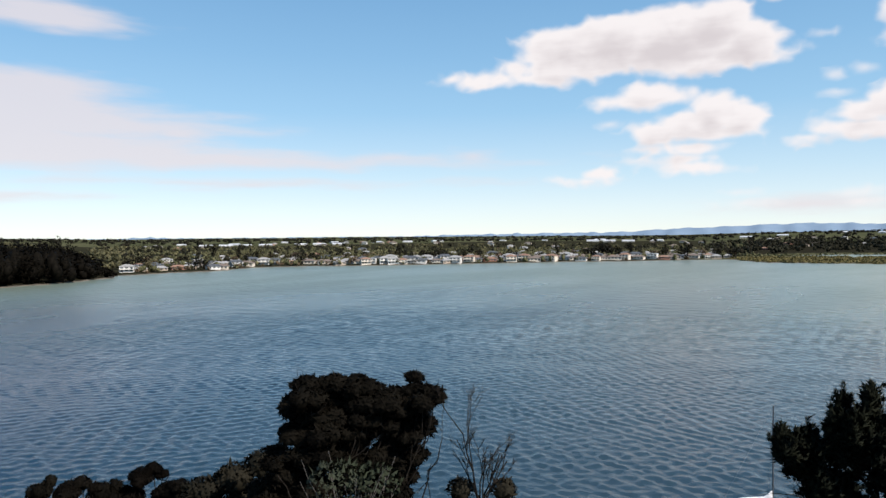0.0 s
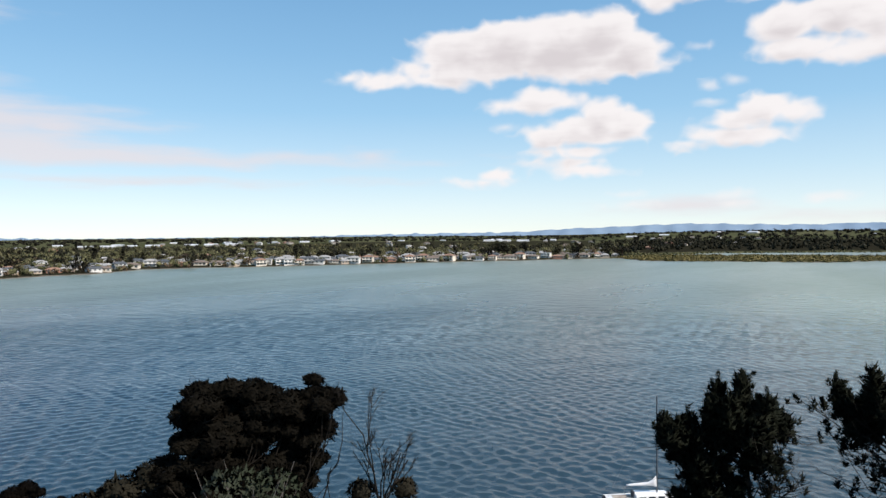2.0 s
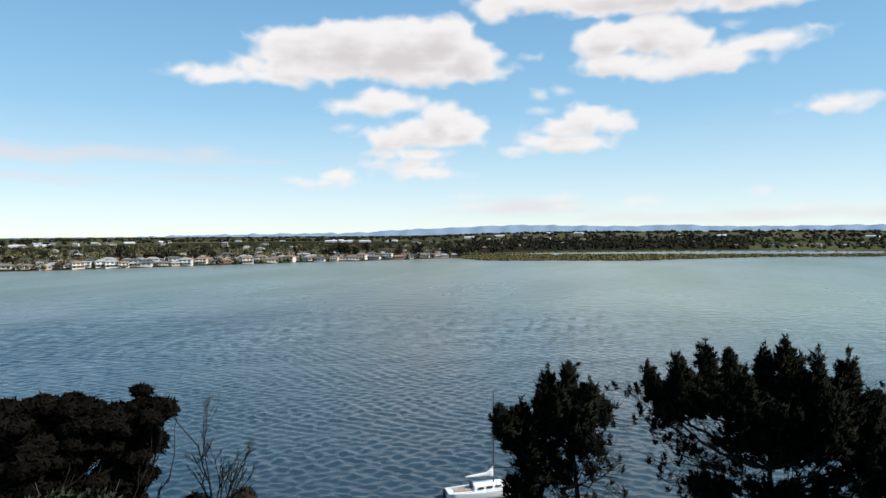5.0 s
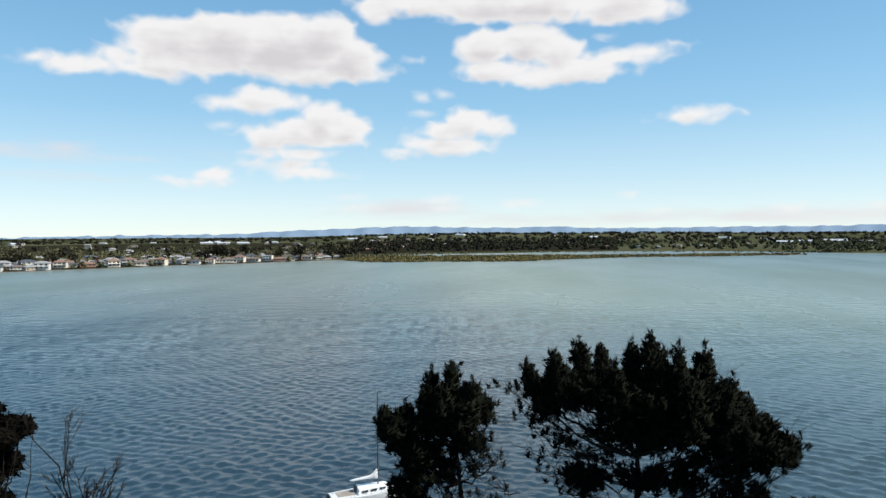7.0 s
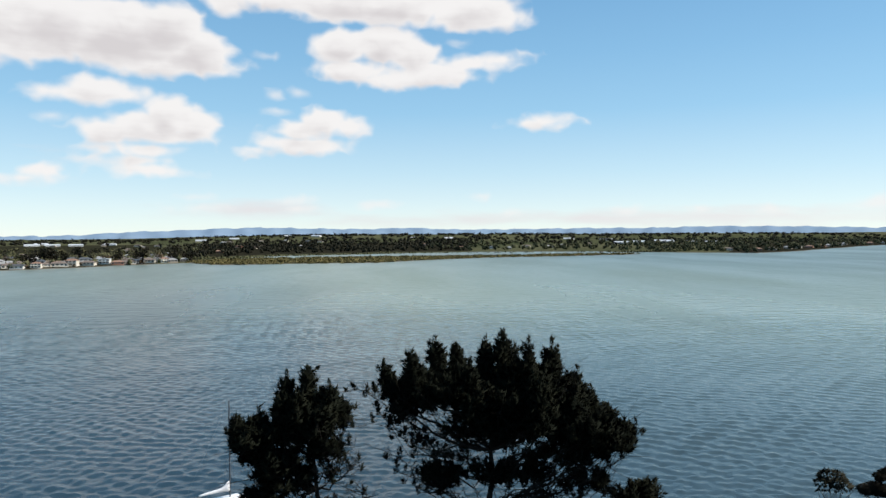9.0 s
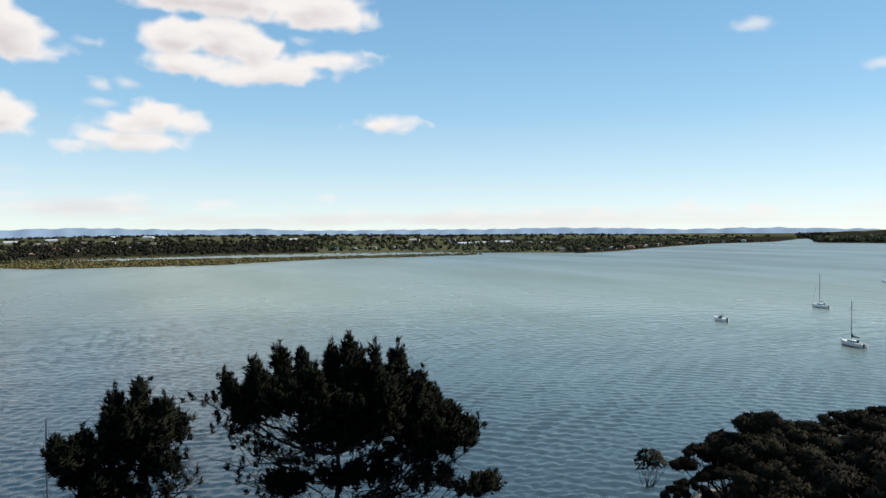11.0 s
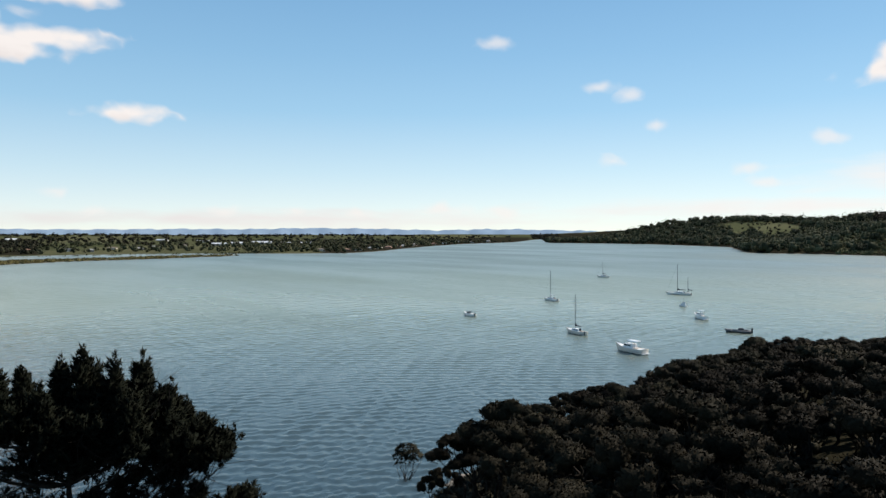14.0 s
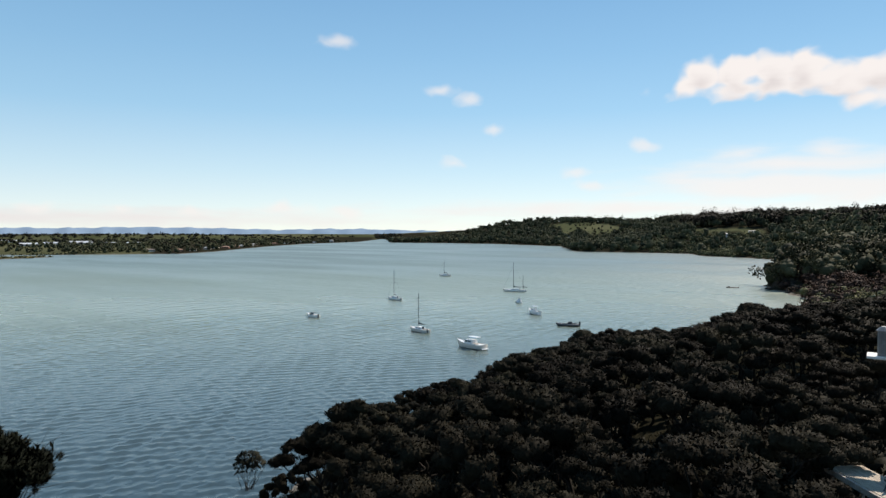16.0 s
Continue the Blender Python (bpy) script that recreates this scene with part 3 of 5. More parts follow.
def house(wx, wy, storeys, wall, roof, words, ridge=0.4, balcony=False, flat=False):
    """A house whose front looks along -y."""
    root = thing("house", Matrix(), words, "house", "houses along the far shore")
    h = 2.7 * storeys
    part("wall", box(bmesh.new(), -wx / 2, -wy / 2, -1.5, wx / 2, wy / 2, h), WALLS[wall], root)
    if flat:
        part("roof", box(bmesh.new(), -wx / 2 - 0.4, -wy / 2 - 0.5, h, wx / 2 + 0.4, wy / 2 + 0.4, h + 0.35, 0.05), ROOFS[roof], root)
    else:
        part("roof", hip_roof(bmesh.new(), wx, wy, h, wy * 0.22 + 0.3, ridge=ridge), ROOFS[roof], root)
    count = max(2, int(wx / 3.6))
    for s in range(storeys):
        for i in range(count):
            x = -wx / 2 + (i + 0.5) * wx / count
            tall = (i + s) % 3 == 0
            pane = part("window", box(bmesh.new(), x - 1.1, -wy / 2 - 0.06, s * 2.7 + (0.25 if tall else 0.9), x + 1.1, -wy / 2 + 0.04, s * 2.7 + 2.2), GLASS, root)
            frame_mesh = bmesh.new()
            box(frame_mesh, x - 0.05, -wy / 2 - 0.1, s * 2.7 + (0.25 if tall else 0.9), x + 0.05, -wy / 2 - 0.062, s * 2.7 + 2.2)
            box(frame_mesh, x - 1.2, -wy / 2 - 0.1, s * 2.7 + 2.2, x + 1.2, -wy / 2 - 0.0, s * 2.7 + 2.32)
            part("frame", frame_mesh, WALLS[0], pane)
    if balcony:
        bm = bmesh.new()
        box(bm, -wx / 2, -wy / 2 - 2.0, 2.55, wx / 2, -wy / 2 - 0.12, 2.72)
        box(bm, -wx / 2, -wy / 2 - 2.0, 3.62, wx / 2, -wy / 2 - 1.93, 3.7)
        for i in range(int(wx / 1.5) + 1):
            x = -wx / 2 + 0.05 + i * (wx - 0.1) / int(wx / 1.5)
            box(bm, x - 0.04, -wy / 2 - 1.99, 0 if i % 4 == 0 else 2.72, x + 0.04, -wy / 2 - 1.92, 3.62)
        part("balcony", bm, WALLS[0], root, "white timber balcony")
    return root


HOUSES = [house(13, 9, 2, 0, 1, "white two-storey weatherboard house with a grey iron roof by the water", 0.4, True),
          house(16, 9, 1, 1, 0, "low cream house with a brown tiled hip roof among trees"),
          house(12, 9, 2, 1, 3, "cream two-storey house with a terracotta roof near the shore", 0.3, True),
          house(14, 8, 1, 0, 4, "white single-storey house with a charcoal roof among gardens", 0.95),
          house(15, 9, 1, 3, 3, "red brick bungalow with a terracotta tiled roof near the shore"),
          house(11, 8, 2, 0, 2, "white flat-roofed two-storey house with wide windows", 0.4, True, True),
          house(13, 10, 1, 4, 1, "tan brick house with a grey iron hip roof among trees"),
          house(14, 9, 2, 2, 4, "grey two-storey house with a charcoal roof by the shore", 0.5, True)]
SHED = house(38, 16, 1, 0, 2, "long white-roofed farm shed standing among far fields", 0.98)
SHED.name = "shed"
tagged(SHED, category="shed", group="sheds on the farmland")
taken = []


def settle(proto, az, r, turn=0.0, first=False, size=1.0):
    """Stand a copy of a house on the land, its front to the bay."""
    p = P(az, r)
    z = float(land_height(p.x, p.y)[0])
    m = pose(p.x, p.y, max(z, 0.6) + 0.3, 0, 0, -az + turn) @ Matrix.Scale(size, 4)
    taken.append((p.x, p.y, 6.5 * size))
    if first:
        proto.matrix_world = m
        return proto
    return copy_thing(proto, m)


# the first of each kind stands at its own place, the rest follow the shore
for k, (az_, back) in enumerate([(-4.9, 14), (5.0, 60), (2.2, 16), (-1.0, 40), (3.9, 17), (-6.0, 15), (9.0, 30), (-2.6, 15)]):
    shore = float(np.interp(az_, [a for a, _ in HOME_SHORE[::-1]][4:], [r for _, r in HOME_SHORE[::-1]][4:]))
    settle(HOUSES[k], az_, shore + back, rng.uniform(-15, 15), True, 0.8)
settle(SHED, 61.5, 1450, 6, True)


def home_shore(az_):
    return float(np.interp(az_, [-25.8, -23.9, -21.9, -18.5, -15.5, -11.2, -8.7, -4, 3.1, 10.2, 15, 19, 23.2], [522, 530, 542, 552, 598, 606, 598, 600, 618, 648, 660, 692, 716]))


def clear(x, y, gap):
    return all((x - a) ** 2 + (y - b) ** 2 > (gap + c) ** 2 for a, b, c in taken)


WHITE, MIXED = [0, 2, 1, 3, 6, 5, 2, 4, 1], [1, 6, 3, 4, 7, 1, 6, 0]
for row, (a0, a1, step, back, kinds) in enumerate([(-9.6, 23, 0.62, 13, WHITE), (-25, -9.6, 1.2, 20, MIXED), (-12, 22, 0.85, 36, MIXED), (-24, 22, 1.0, 58, MIXED), (-24, 21, 1.2, 82, MIXED), (-22, 22, 2.0, 140, MIXED), (-20, 22, 2.0, 230, MIXED)]):
    a = a0
    while a < a1:
        b = a + rng.uniform(-0.3, 0.3)
        p = P(b, home_shore(b) + back + rng.uniform(-5, 9))
        if clear(p.x, p.y, 2.0):
            settle(HOUSES[kinds[int(rng.integers(len(kinds)))]], b, p.length, rng.uniform(-25, 25), size=rng.uniform(0.78, 1.05))
        a += step * rng.uniform(0.75, 1.15)
# the point with houses, and single farms
for a, r in [(66.2, 1010), (68.3, 1000), (69.3, 1040), (70.4, 1110), (71.0, 1180), (71.8, 1190), (72.6, 1280), (73.0, 1300), (73.7, 1390), (74.0, 1450), (75.6, 1560), (76.5, 1650), (77.6, 1760), (78.8, 1850), (80.2, 1960)]:
    settle(HOUSES[MIXED[int(rng.integers(8))]], a, r + 25, rng.uniform(-20, 20))
for a, r, k in [(112.0, 1150, 0), (113.9, 1170, 3), (116.9, 1120, 1)]:
    settle(HOUSES[k], a, r, rng.uniform(-10, 10), size=0.9)
for a, r in [(45.0, 1120), (47.6, 1130), (49.0, 1090), (50.5, 1180), (52.4, 1150), (53.5, 1230), (43.2, 1210), (55.5, 1300), (41.8, 1260)]:
    settle(HOUSES[MIXED[int(rng.integers(8))]], a, r, rng.uniform(-20, 20))
for a, r in [(58.2, 1350), (59.6, 1420), (63.4, 1460), (65.1, 1500), (57.0, 1600), (54.0, 1700), (44.0, 1750), (41.0, 1900), (33.0, 2200), (30.5, 2300), (26.5, 2000), (24.0, 1900), (17.5, 1700), (13.0, 1800), (8.5, 1900), (5.0, 1850), (-19.2, 1480), (-17.7, 1490), (-16.2, 1480), (-14.6, 1500), (-11.8, 1460), (-10.3, 1470), (-8.7, 1460), (12.4, 1560), (13.7, 1550), (15.2, 1560),
             (-0.5, 1750), (-3.0, 1700), (-5.5, 1700), (-9.0, 1800), (-13.0, 1900), (-17.0, 1700), (-21.0, 1800)]:
    settle(SHED, a, r, rng.uniform(-40, 40) if r > 1600 else 3.0, size=rng.uniform(0.4, 0.9) if r > 1600 else 0.7)
for _ in range(60):
    a, r = rng.uniform(-24, 34), rng.uniform(950, 1750)
    p = P(a, r)
    if float(shore_distance(p.x, p.y, BAY)[0]) > 60 and clear(p.x, p.y, 8):
        settle(HOUSES[MIXED[int(rng.integers(8))]], a, r, rng.uniform(-30, 30))

# ---------------- woods and single trees ----------------


def crown_cards(rng, base, height, radius, count, size):
    """Leaf clumps of one broad far tree: uneven lobes from the skirt to the top."""
    lobes = 5
    d = rng.normal(size=(lobes, 3)) * (0.55, 0.55, 0.32)
    c = base + np.array([0, 0, height * 0.52]) + d * (radius, radius, height * 0.55)
    which = rng.integers(lobes, size=count)
    way_ = rng.normal(size=(count, 3))
    way_ /= np.linalg.norm(way_, axis=1)[:, None]
    p = c[which] + way_ * (radius * 0.55, radius * 0.55, height * 0.25) * rng.uniform(0.5, 1.0, (count, 1))
    out = way_ + rng.normal(size=(count, 3)) * 0.3 + np.array([0, 0, 0.15])
    return p, out / np.linalg.norm(out, axis=1)[:, None], np.full(count, size)


def woods(name, label, mat, spots, count, size, solid=1):
    """One mass of far trees; spots: x, y, height, radius."""
    pts, outs = [], []
    x, y = spots[:, 0], spots[:, 1]
    z = land_height(x, y)
    for (sx, sy, h, r), gz in zip(spots, z):
        p, o, _ = crown_cards(rng, np.array([sx, sy, gz]), h, r, count, size)
        pts.append(p), outs.append(o)
    leaves = sprays(rng, np.concatenate(pts), np.concatenate(outs), size, size * 0.5)
    cores, sizes = [], []
    for (sx, sy, h, r), gz in zip(spots, z):
        for i in range(3):
            a, d = rng.uniform(0, 6.28), r * (0.0 if i == 0 else 0.5)
            cores.append((sx + d * math.cos(a), sy + d * math.sin(a), gz + h * (0.5 if i == 0 else rng.uniform(0.2, 0.5))))
            sizes.append((r * 0.62, r * 0.62, h * 0.42) if i == 0 else (r * 0.55, r * 0.55, h * 0.3))
    core = lumps(rng, cores, [np.asarray(q) * (1.0 if solid == 1 else 0.78) for q in sizes], solid)
    return tagged(leafy(name, joined(leaves, core), mat), label, "trees", kind="stuff")


def scatter(count, a0, a1, keep, r0=None, r1=None, back=None, tall=(5, 10), gap=3.0, wide=(0.36, 0.62)):
    """Spots on the land between bearings, by distance or by the way behind the home shore."""
    out = []
    for _ in range(12):
        k = count * 3
        a = rng.uniform(a0, a1, k)
        if back:
            r = np.array([home_shore(q) for q in a]) + rng.uniform(*back, k)
        else:
            r = np.sqrt(rng.uniform(r0 * r0, r1 * r1, k))
        x, y = r * np.sin(np.radians(a)), r * np.cos(np.radians(a))
        s = shore_distance(x, y, BAY)
        free = (s > keep[0]) & (s < keep[1])
        for tx, ty, tr in taken:
            free &= (x - tx) ** 2 + (y - ty) ** 2 > max(tr + gap - 6.0, 0.5) ** 2
        h = rng.uniform(*tall, k)
        out.append(np.stack([x, y, h, h * rng.uniform(*wide, k)], 1)[free])
        if sum(len(o) for o in out) >= count:
            break
    return np.concatenate(out)[:count]


woods("garden_trees", "green garden trees and hedges between the far shore houses", LEAF_FAR, scatter(1250, -25, 23, (3, 400), back=(3, 380), tall=(2.5, 7.2), gap=3.6), 44, 0.9)
woods("garden_shrubs", "brownish garden shrubs along the far shore", LEAF_WARM, scatter(900, -25, 23, (3, 300), back=(4, 300), tall=(1.6, 4.2), gap=4.0), 26, 0.8)
woods("suburb_trees", "olive and green trees behind the far shore houses", LEAF_FAR, scatter(800, -27, 24, (60, 900), 700, 1280, tall=(3.5, 7)), 34, 1.3)
woods("dark_suburb_trees", "dark evergreen trees standing between the far houses", LEAF_DARK, scatter(300, -27, 30, (30, 900), 640, 1280, tall=(5, 10), wide=(0.3, 0.5)), 40, 1.3, 2)
woods("headland_back_trees", "olive trees on the slope behind the wooded headland", LEAF_FAR, scatter(170, -34, -24, (5, 500), 560, 1000, tall=(4, 8)), 40, 1.2, 2)
woods("shelter_belts", "dark shelter belts across the distant farmland", LEAF_DARK, scatter(1300, -38, 84, (150, 3000), 1650, 3300, tall=(6, 10), wide=(0.6, 1.1)), 24, 2.8)
woods("field_trees", "scattered dark trees on the farmland behind the bay", LEAF_DARK, scatter(340, 24, 84, (150, 3000), 1250, 1750, tall=(5, 9)), 30, 1.9)
head = scatter(420, -50, -25.6, (1, 130), 440, 640, tall=(17, 27))
ha, hr = np.degrees(np.arctan2(head[:, 0], head[:, 1])), np.hypot(head[:, 0], head[:, 1])
# the wood steps down to the tip of the headland
most = EYE + hr * np.tan(np.radians(np.interp(ha, [-50, -33, -31, -29.2, -28.4, -27.4, -26.4, -25.6], [0.0, -0.3, -0.35, -0.6, -1.1, -1.75, -2.4, -2.9]))) - land_height(head[:, 0], head[:, 1])
head[:, 2] = np.minimum(head[:, 2], most * 0.95)
head[:, 3] = np.clip(head[:, 2] * 0.45, 2.0, 6.0)
# the headland's shade is put into this near-black leaf colour
woods("headland_wood", "dark tall trees covering the near wooded headland", LEAF_OLD_SHADED, head[head[:, 2] > 2.0], 200, 1.0, 2)
woods("headland_crests", "two high round tree tops over the headland wood", LEAF_OLD_SHADED, np.array([(*P(-31.9, 520)[:2], 23.0, 4.4), (*P(-29.95, 500)[:2], 24.0, 3.0), (*P(-30.9, 530)[:2], 20.0, 4.0)]), 420, 0.8, 2)
woods("inlet_wood", "dense dark wood behind the mangrove inlet", LEAF_DARK, scatter(430, 21, 46, (15, 520), 850, 1500, tall=(5, 9)), 44, 1.7)
woods("village_trees", "mixed green trees round the houses behind the spit", LEAF_SLOPE, scatter(280, 42, 66, (25, 420), 960, 1500, tall=(4, 9)), 44, 1.7)
woods("point_wood", "mixed trees over the low point across the bay", LEAF_SLOPE, scatter(560, 60, 83, (3, 420), 950, 2100, tall=(4, 9)), 50, 1.5, 2)
woods("far_channel_trees", "dark trees on the far arm of the channel", LEAF_DARK, scatter(180, 83.9, 86, (3, 500), 1950, 3300, tall=(9, 14)), 34, 3.2)
slope = scatter(2500, 85, 126, (1, 430), 640, 2200, tall=(9, 19), wide=(0.4, 0.7))
sa, ss = np.degrees(np.arctan2(slope[:, 0], slope[:, 1])), shore_distance(slope[:, 0], slope[:, 1], BAY)
meadow = ((sa + 0.5 * np.sin(ss * 0.05) > 98.8) & (sa + 0.6 * np.sin(ss * 0.04 + 1) < 104.0) & (ss + 22 * np.sin(sa * 3.1) > 170) & (ss < 320)) | ((sa > 109.8) & (sa < 115) & (ss > 165) & (ss < 238)) | ((sa > 106.5) & (sa < 119) & (ss < 146) & (rng.random(len(slope)) < 0.7))
woods("slope_wood", "dark bush covering the hillside above the far cove", LEAF_SLOPE, slope[~meadow], 64, 1.5)
woods("slope_shrubs", "olive shrubs and young trees on the slope over the cove", LEAF_OLIVE, scatter(1500, 106.5, 124, (1, 190), 640, 1200, tall=(2.5, 6.5), wide=(0.5, 0.9)), 40, 1.1)
woods("hedges", "dark hedges between the green hilltop fields", LEAF_DARK, scatter(60, 98.4, 104.4, (170, 420), 1150, 1950, tall=(3, 6)), 40, 1.6)
woods("ridge_trees", "tall old pines and gums along the hill's ridge", LEAF_DARK, np.concatenate([scatter(110, 107, 124, (250, 420), 950, 1350, tall=(12, 20), wide=(0.4, 0.6)), scatter(44, 107.6, 111.4, (240, 360), 950, 1500, tall=(22, 30), wide=(0.36, 0.5)),
      scatter(56, 111.4, 117, (260, 380), 950, 1500, tall=(16, 24), wide=(0.36, 0.55))]), 180, 1.5, 2)
woods("spur_wood", "dark and brownish trees over the small cliff", LEAF_SLOPE, scatter(300, 114.9, 128, (1.5, 400), 375, 600, tall=(8, 14), wide=(0.4, 0.7)), 380, 0.85, 2)
woods("spur_shrubs", "reddish brown shrubs below the small cliff", LEAF_RUST, scatter(130, 116.0, 127, (2, 400), 255, 390, tall=(3, 7), wide=(0.5, 0.9)), 300, 0.55, 2)
woods("bank_shrubs", "pale olive shrubs along the bank by the small beach", LEAF_OLIVE, scatter(170, 114.5, 127, (1.5, 400), 185, 350, tall=(2.5, 5.5), wide=(0.5, 0.9)), 300, 0.45, 2)
a, r = rng.uniform(22.6, 60, 9000), rng.uniform(640, 930, 9000)
x, y, h = r * np.sin(np.radians(a)), r * np.cos(np.radians(a)), rng.uniform(0.8, 1.9, 9000)
spots = np.stack([x, y, h, h * 1.6], 1)[shore_distance(x, y, SPIT) < -1][:1500]
woods("mangroves", "low olive-brown mangroves over the tidal spit", LEAF_MANGROVE, spots, 22, 1.0)
woods("saltmarsh_trees", "row of small grey-green mangrove trees behind the spit", LEAF_FAR, np.array([(*P(a, float(np.interp(a, [23, 30, 40, 60], [760, 880, 945, 985])) + rng.uniform(-6, 6))[:2], rng.uniform(2.5, 5), rng.uniform(1.6, 3)) for a in np.arange(23.5, 63, 0.25)]), 40, 1.1)


def far_tree(name, label, mat, height, radius, count, size):
    root = thing(name, Matrix(), label, "tree", "single trees on the far shore")
    p, o, _ = crown_cards(rng, np.zeros(3), height, radius, count, size)
    leaves = sprays(rng, p, o, size, size * 0.45)
    v2, f2 = limb_mesh([[((0, 0, -0.5), height * 0.03), ((0.1, 0, height * 0.3), height * 0.022), ((0, 0.1, height * 0.7), height * 0.008)]] +
                       [[((0, 0, height * 0.3), height * 0.015), (tuple(rng.normal(size=3) * (radius * 0.5, radius * 0.5, 0.3) + (0, 0, height * 0.65)), height * 0.006)] for _ in range(4)])
    sheet("trunk", v2, f2, BARK, root)
    leafy("crown", leaves, mat, root)
    return root


KINDS = [far_tree("tree", "dark broad-leaved tree standing by the far houses", LEAF_DARK, 11, 4.5, 260, 1.1), far_tree("tree", "olive green tree in a far shore garden", LEAF_FAR, 8, 3.6, 220, 0.9),
         far_tree("tree", "tall narrow dark conifer behind the far houses", LEAF_DARK, 15, 2.6, 260, 1.1), far_tree("tree", "brownish spreading tree on the far shore", LEAF_WARM, 9, 4.4, 220, 0.9)]
placed = 0
for a, back, k in [(13.2, 60, 2), (13.6, 64, 2), (13.9, 58, 2), (12.1, 90, 0), (5.6, 46, 0), (-0.9, 44, 0), (-1.6, 50, 0), (0.2, 60, 0)] + [(rng.uniform(-25, 23), rng.uniform(8, 130), int(rng.integers(4))) for _ in range(110)]:
    p = P(a, home_shore(a) + back)
    if placed >= 8 and not clear(p.x, p.y, 0.0):
        continue
    m = pose(p.x, p.y, float(land_height(p.x, p.y)[0]), 0, 0, rng.uniform(0, 360)) @ Matrix.Scale(rng.uniform(0.75, 1.2), 4)
    copy_thing(KINDS[k], m)
    placed += 1
for k, a in enumerate((14.4, -13.0, 13.0, -17.0)):
    p = P(a, home_shore(a) + 70)
    KINDS[k].matrix_world = pose(p.x, p.y, float(land_height(p.x, p.y)[0]), 0, 0, 40 * k)

# ---------------- trees on the near bank ----------------


def bend(rng, a, b, ra, rb, sag=0.12, steps=5):
    """A crooked tapered limb from a to b."""
    a, b = np.asarray(a, float), np.asarray(b, float)
    k = np.linalg.norm(b - a)
    off = rng.normal(size=(steps + 1, 3)) * sag * k * 0.4
    off[0] = off[-1] = 0
    return [(tuple(a + (b - a) * t + off[i] + np.array([0, 0, -sag * k * math.sin(math.pi * t)])), ra + (rb - ra) * t) for i, t in enumerate(np.linspace(0, 1, steps + 1))]


def kanuka(rng, name, label, tufts, foot, per=900, spray=0.26, stems=3, group="", leaf=None):
    """A tree of flat-topped leaf cushions on bare crooked stems; tufts: centre and radii."""
    root = thing(name, Matrix(), label, "tree", group)
    foot = np.asarray(foot, float)
    ps, os_, limbs = [], [], []
    heads = [foot + rng.normal(size=3) * (0.5, 0.5, 0) + (0, 0, 0) for _ in range(stems)]
    tops = [np.asarray(t[0]) for t in tufts]
    zs = np.array([t[2] for t in tops])
    forks = []
    for h in heads:
        aim = tops[int(rng.integers(len(tops)))] * (0.5, 0.5, 0) + np.array([foot[0] * 0.5, foot[1] * 0.5, foot[2] + (zs.mean() - foot[2]) * rng.uniform(0.45, 0.7)])
        limbs.append(bend(rng, h, aim, 0.16, 0.09))
        forks.append(aim)
    cores = []
    for c, radii_ in tufts:
        k = int(per * radii_[0] * radii_[1])
        subs = 3 + int(radii_[0] * 2)
        for i in range(subs):
            turn_, out_ = 2.4 * i + rng.uniform(0, 1), math.sqrt(i / subs) * 0.62
            sub = np.asarray(c) + np.array([math.cos(turn_) * out_, math.sin(turn_) * out_, rng.normal() * 0.16 - 0.35 * out_ * out_]) * np.asarray(radii_)
            rad = np.asarray(radii_) * rng.uniform(0.42, 0.62) * (1, 1, 1.5)
            p, o = cushion(rng, sub, rad, k // subs, 0.2)
            ps.append(p), os_.append(o)
            cores.append((sub - (0, 0, rad[2] * 0.1), rad * (0.84, 0.84, 0.74)))
        fork = min(forks, key=lambda q: np.linalg.norm(q - np.asarray(c)))
        limbs.append(bend(rng, fork, np.asarray(c) - (0, 0, radii_[2] * 0.4), 0.07, 0.025))
        for _ in range(2):
            limbs.append(bend(rng, np.asarray(c) - (0, 0, radii_[2] * 1.3), np.asarray(c) + rng.normal(size=3) * np.asarray(radii_) * 0.6, 0.03, 0.01, steps=3))
    v, f = limb_mesh(limbs)
    sheet("trunk", v, f, BARK, root, "bare crooked grey stems")
    crown = joined(sprays(rng, np.concatenate(ps), np.concatenate(os_), spray, spray * 0.36, 1.15), lumps(rng, [c for c, _ in cores], [r_ for _, r_ in cores], 2))
    leafy("crown", crown, leaf or LEAF_KANUKA, root)
    return root


def across(az_, r):
    """A frame of reference for a tree: sideways, away and up at a bearing and distance."""
    p = P(az_, r)
    return pose(p.x, p.y, 0, 0, 0, -az_)


# the tall old kanuka by the water: sideways, height, half width, half thickness
OLD = [(-2.2, 20.2, 1.9, .62), (0.3, 19.9, 1.8, .52), (3.0, 20.0, 1.4, .5), (4.0, 19.6, .7, .5), (-3.7, 19.3, .9, .42), (-1.6, 19.2, 2.3, .6), (1.4, 19.1, 1.9, .6), (3.2, 18.3, .9, .5), (-2.3, 18.2, 1.4, .55), (0.2, 18.0, 2.3, .7),
       (2.4, 17.3, 1.4, .65), (-4.0, 16.8, .9, .6), (-2.4, 17.0, 1.6, .65), (0.2, 16.6, 2.2, .8), (3.2, 16.4, .9, .6), (-3.8, 15.6, 1.2, .7), (-1.6, 15.4, 1.9, .8), (1.0, 15.2, 1.7, .8), (2.4, 15.4, 1.0, .7)]
OLD_LOW = [(-4.9, 14.8, 1.0, .7), (-3.0, 14.2, 1.7, .8), (0.2, 13.9, 1.9, .9), (-5.6, 13.2, 1.2, .9), (-2.0, 12.6, 2.2, 1.0), (1.4, 12.6, 1.6, .9)]
old_tufts = []
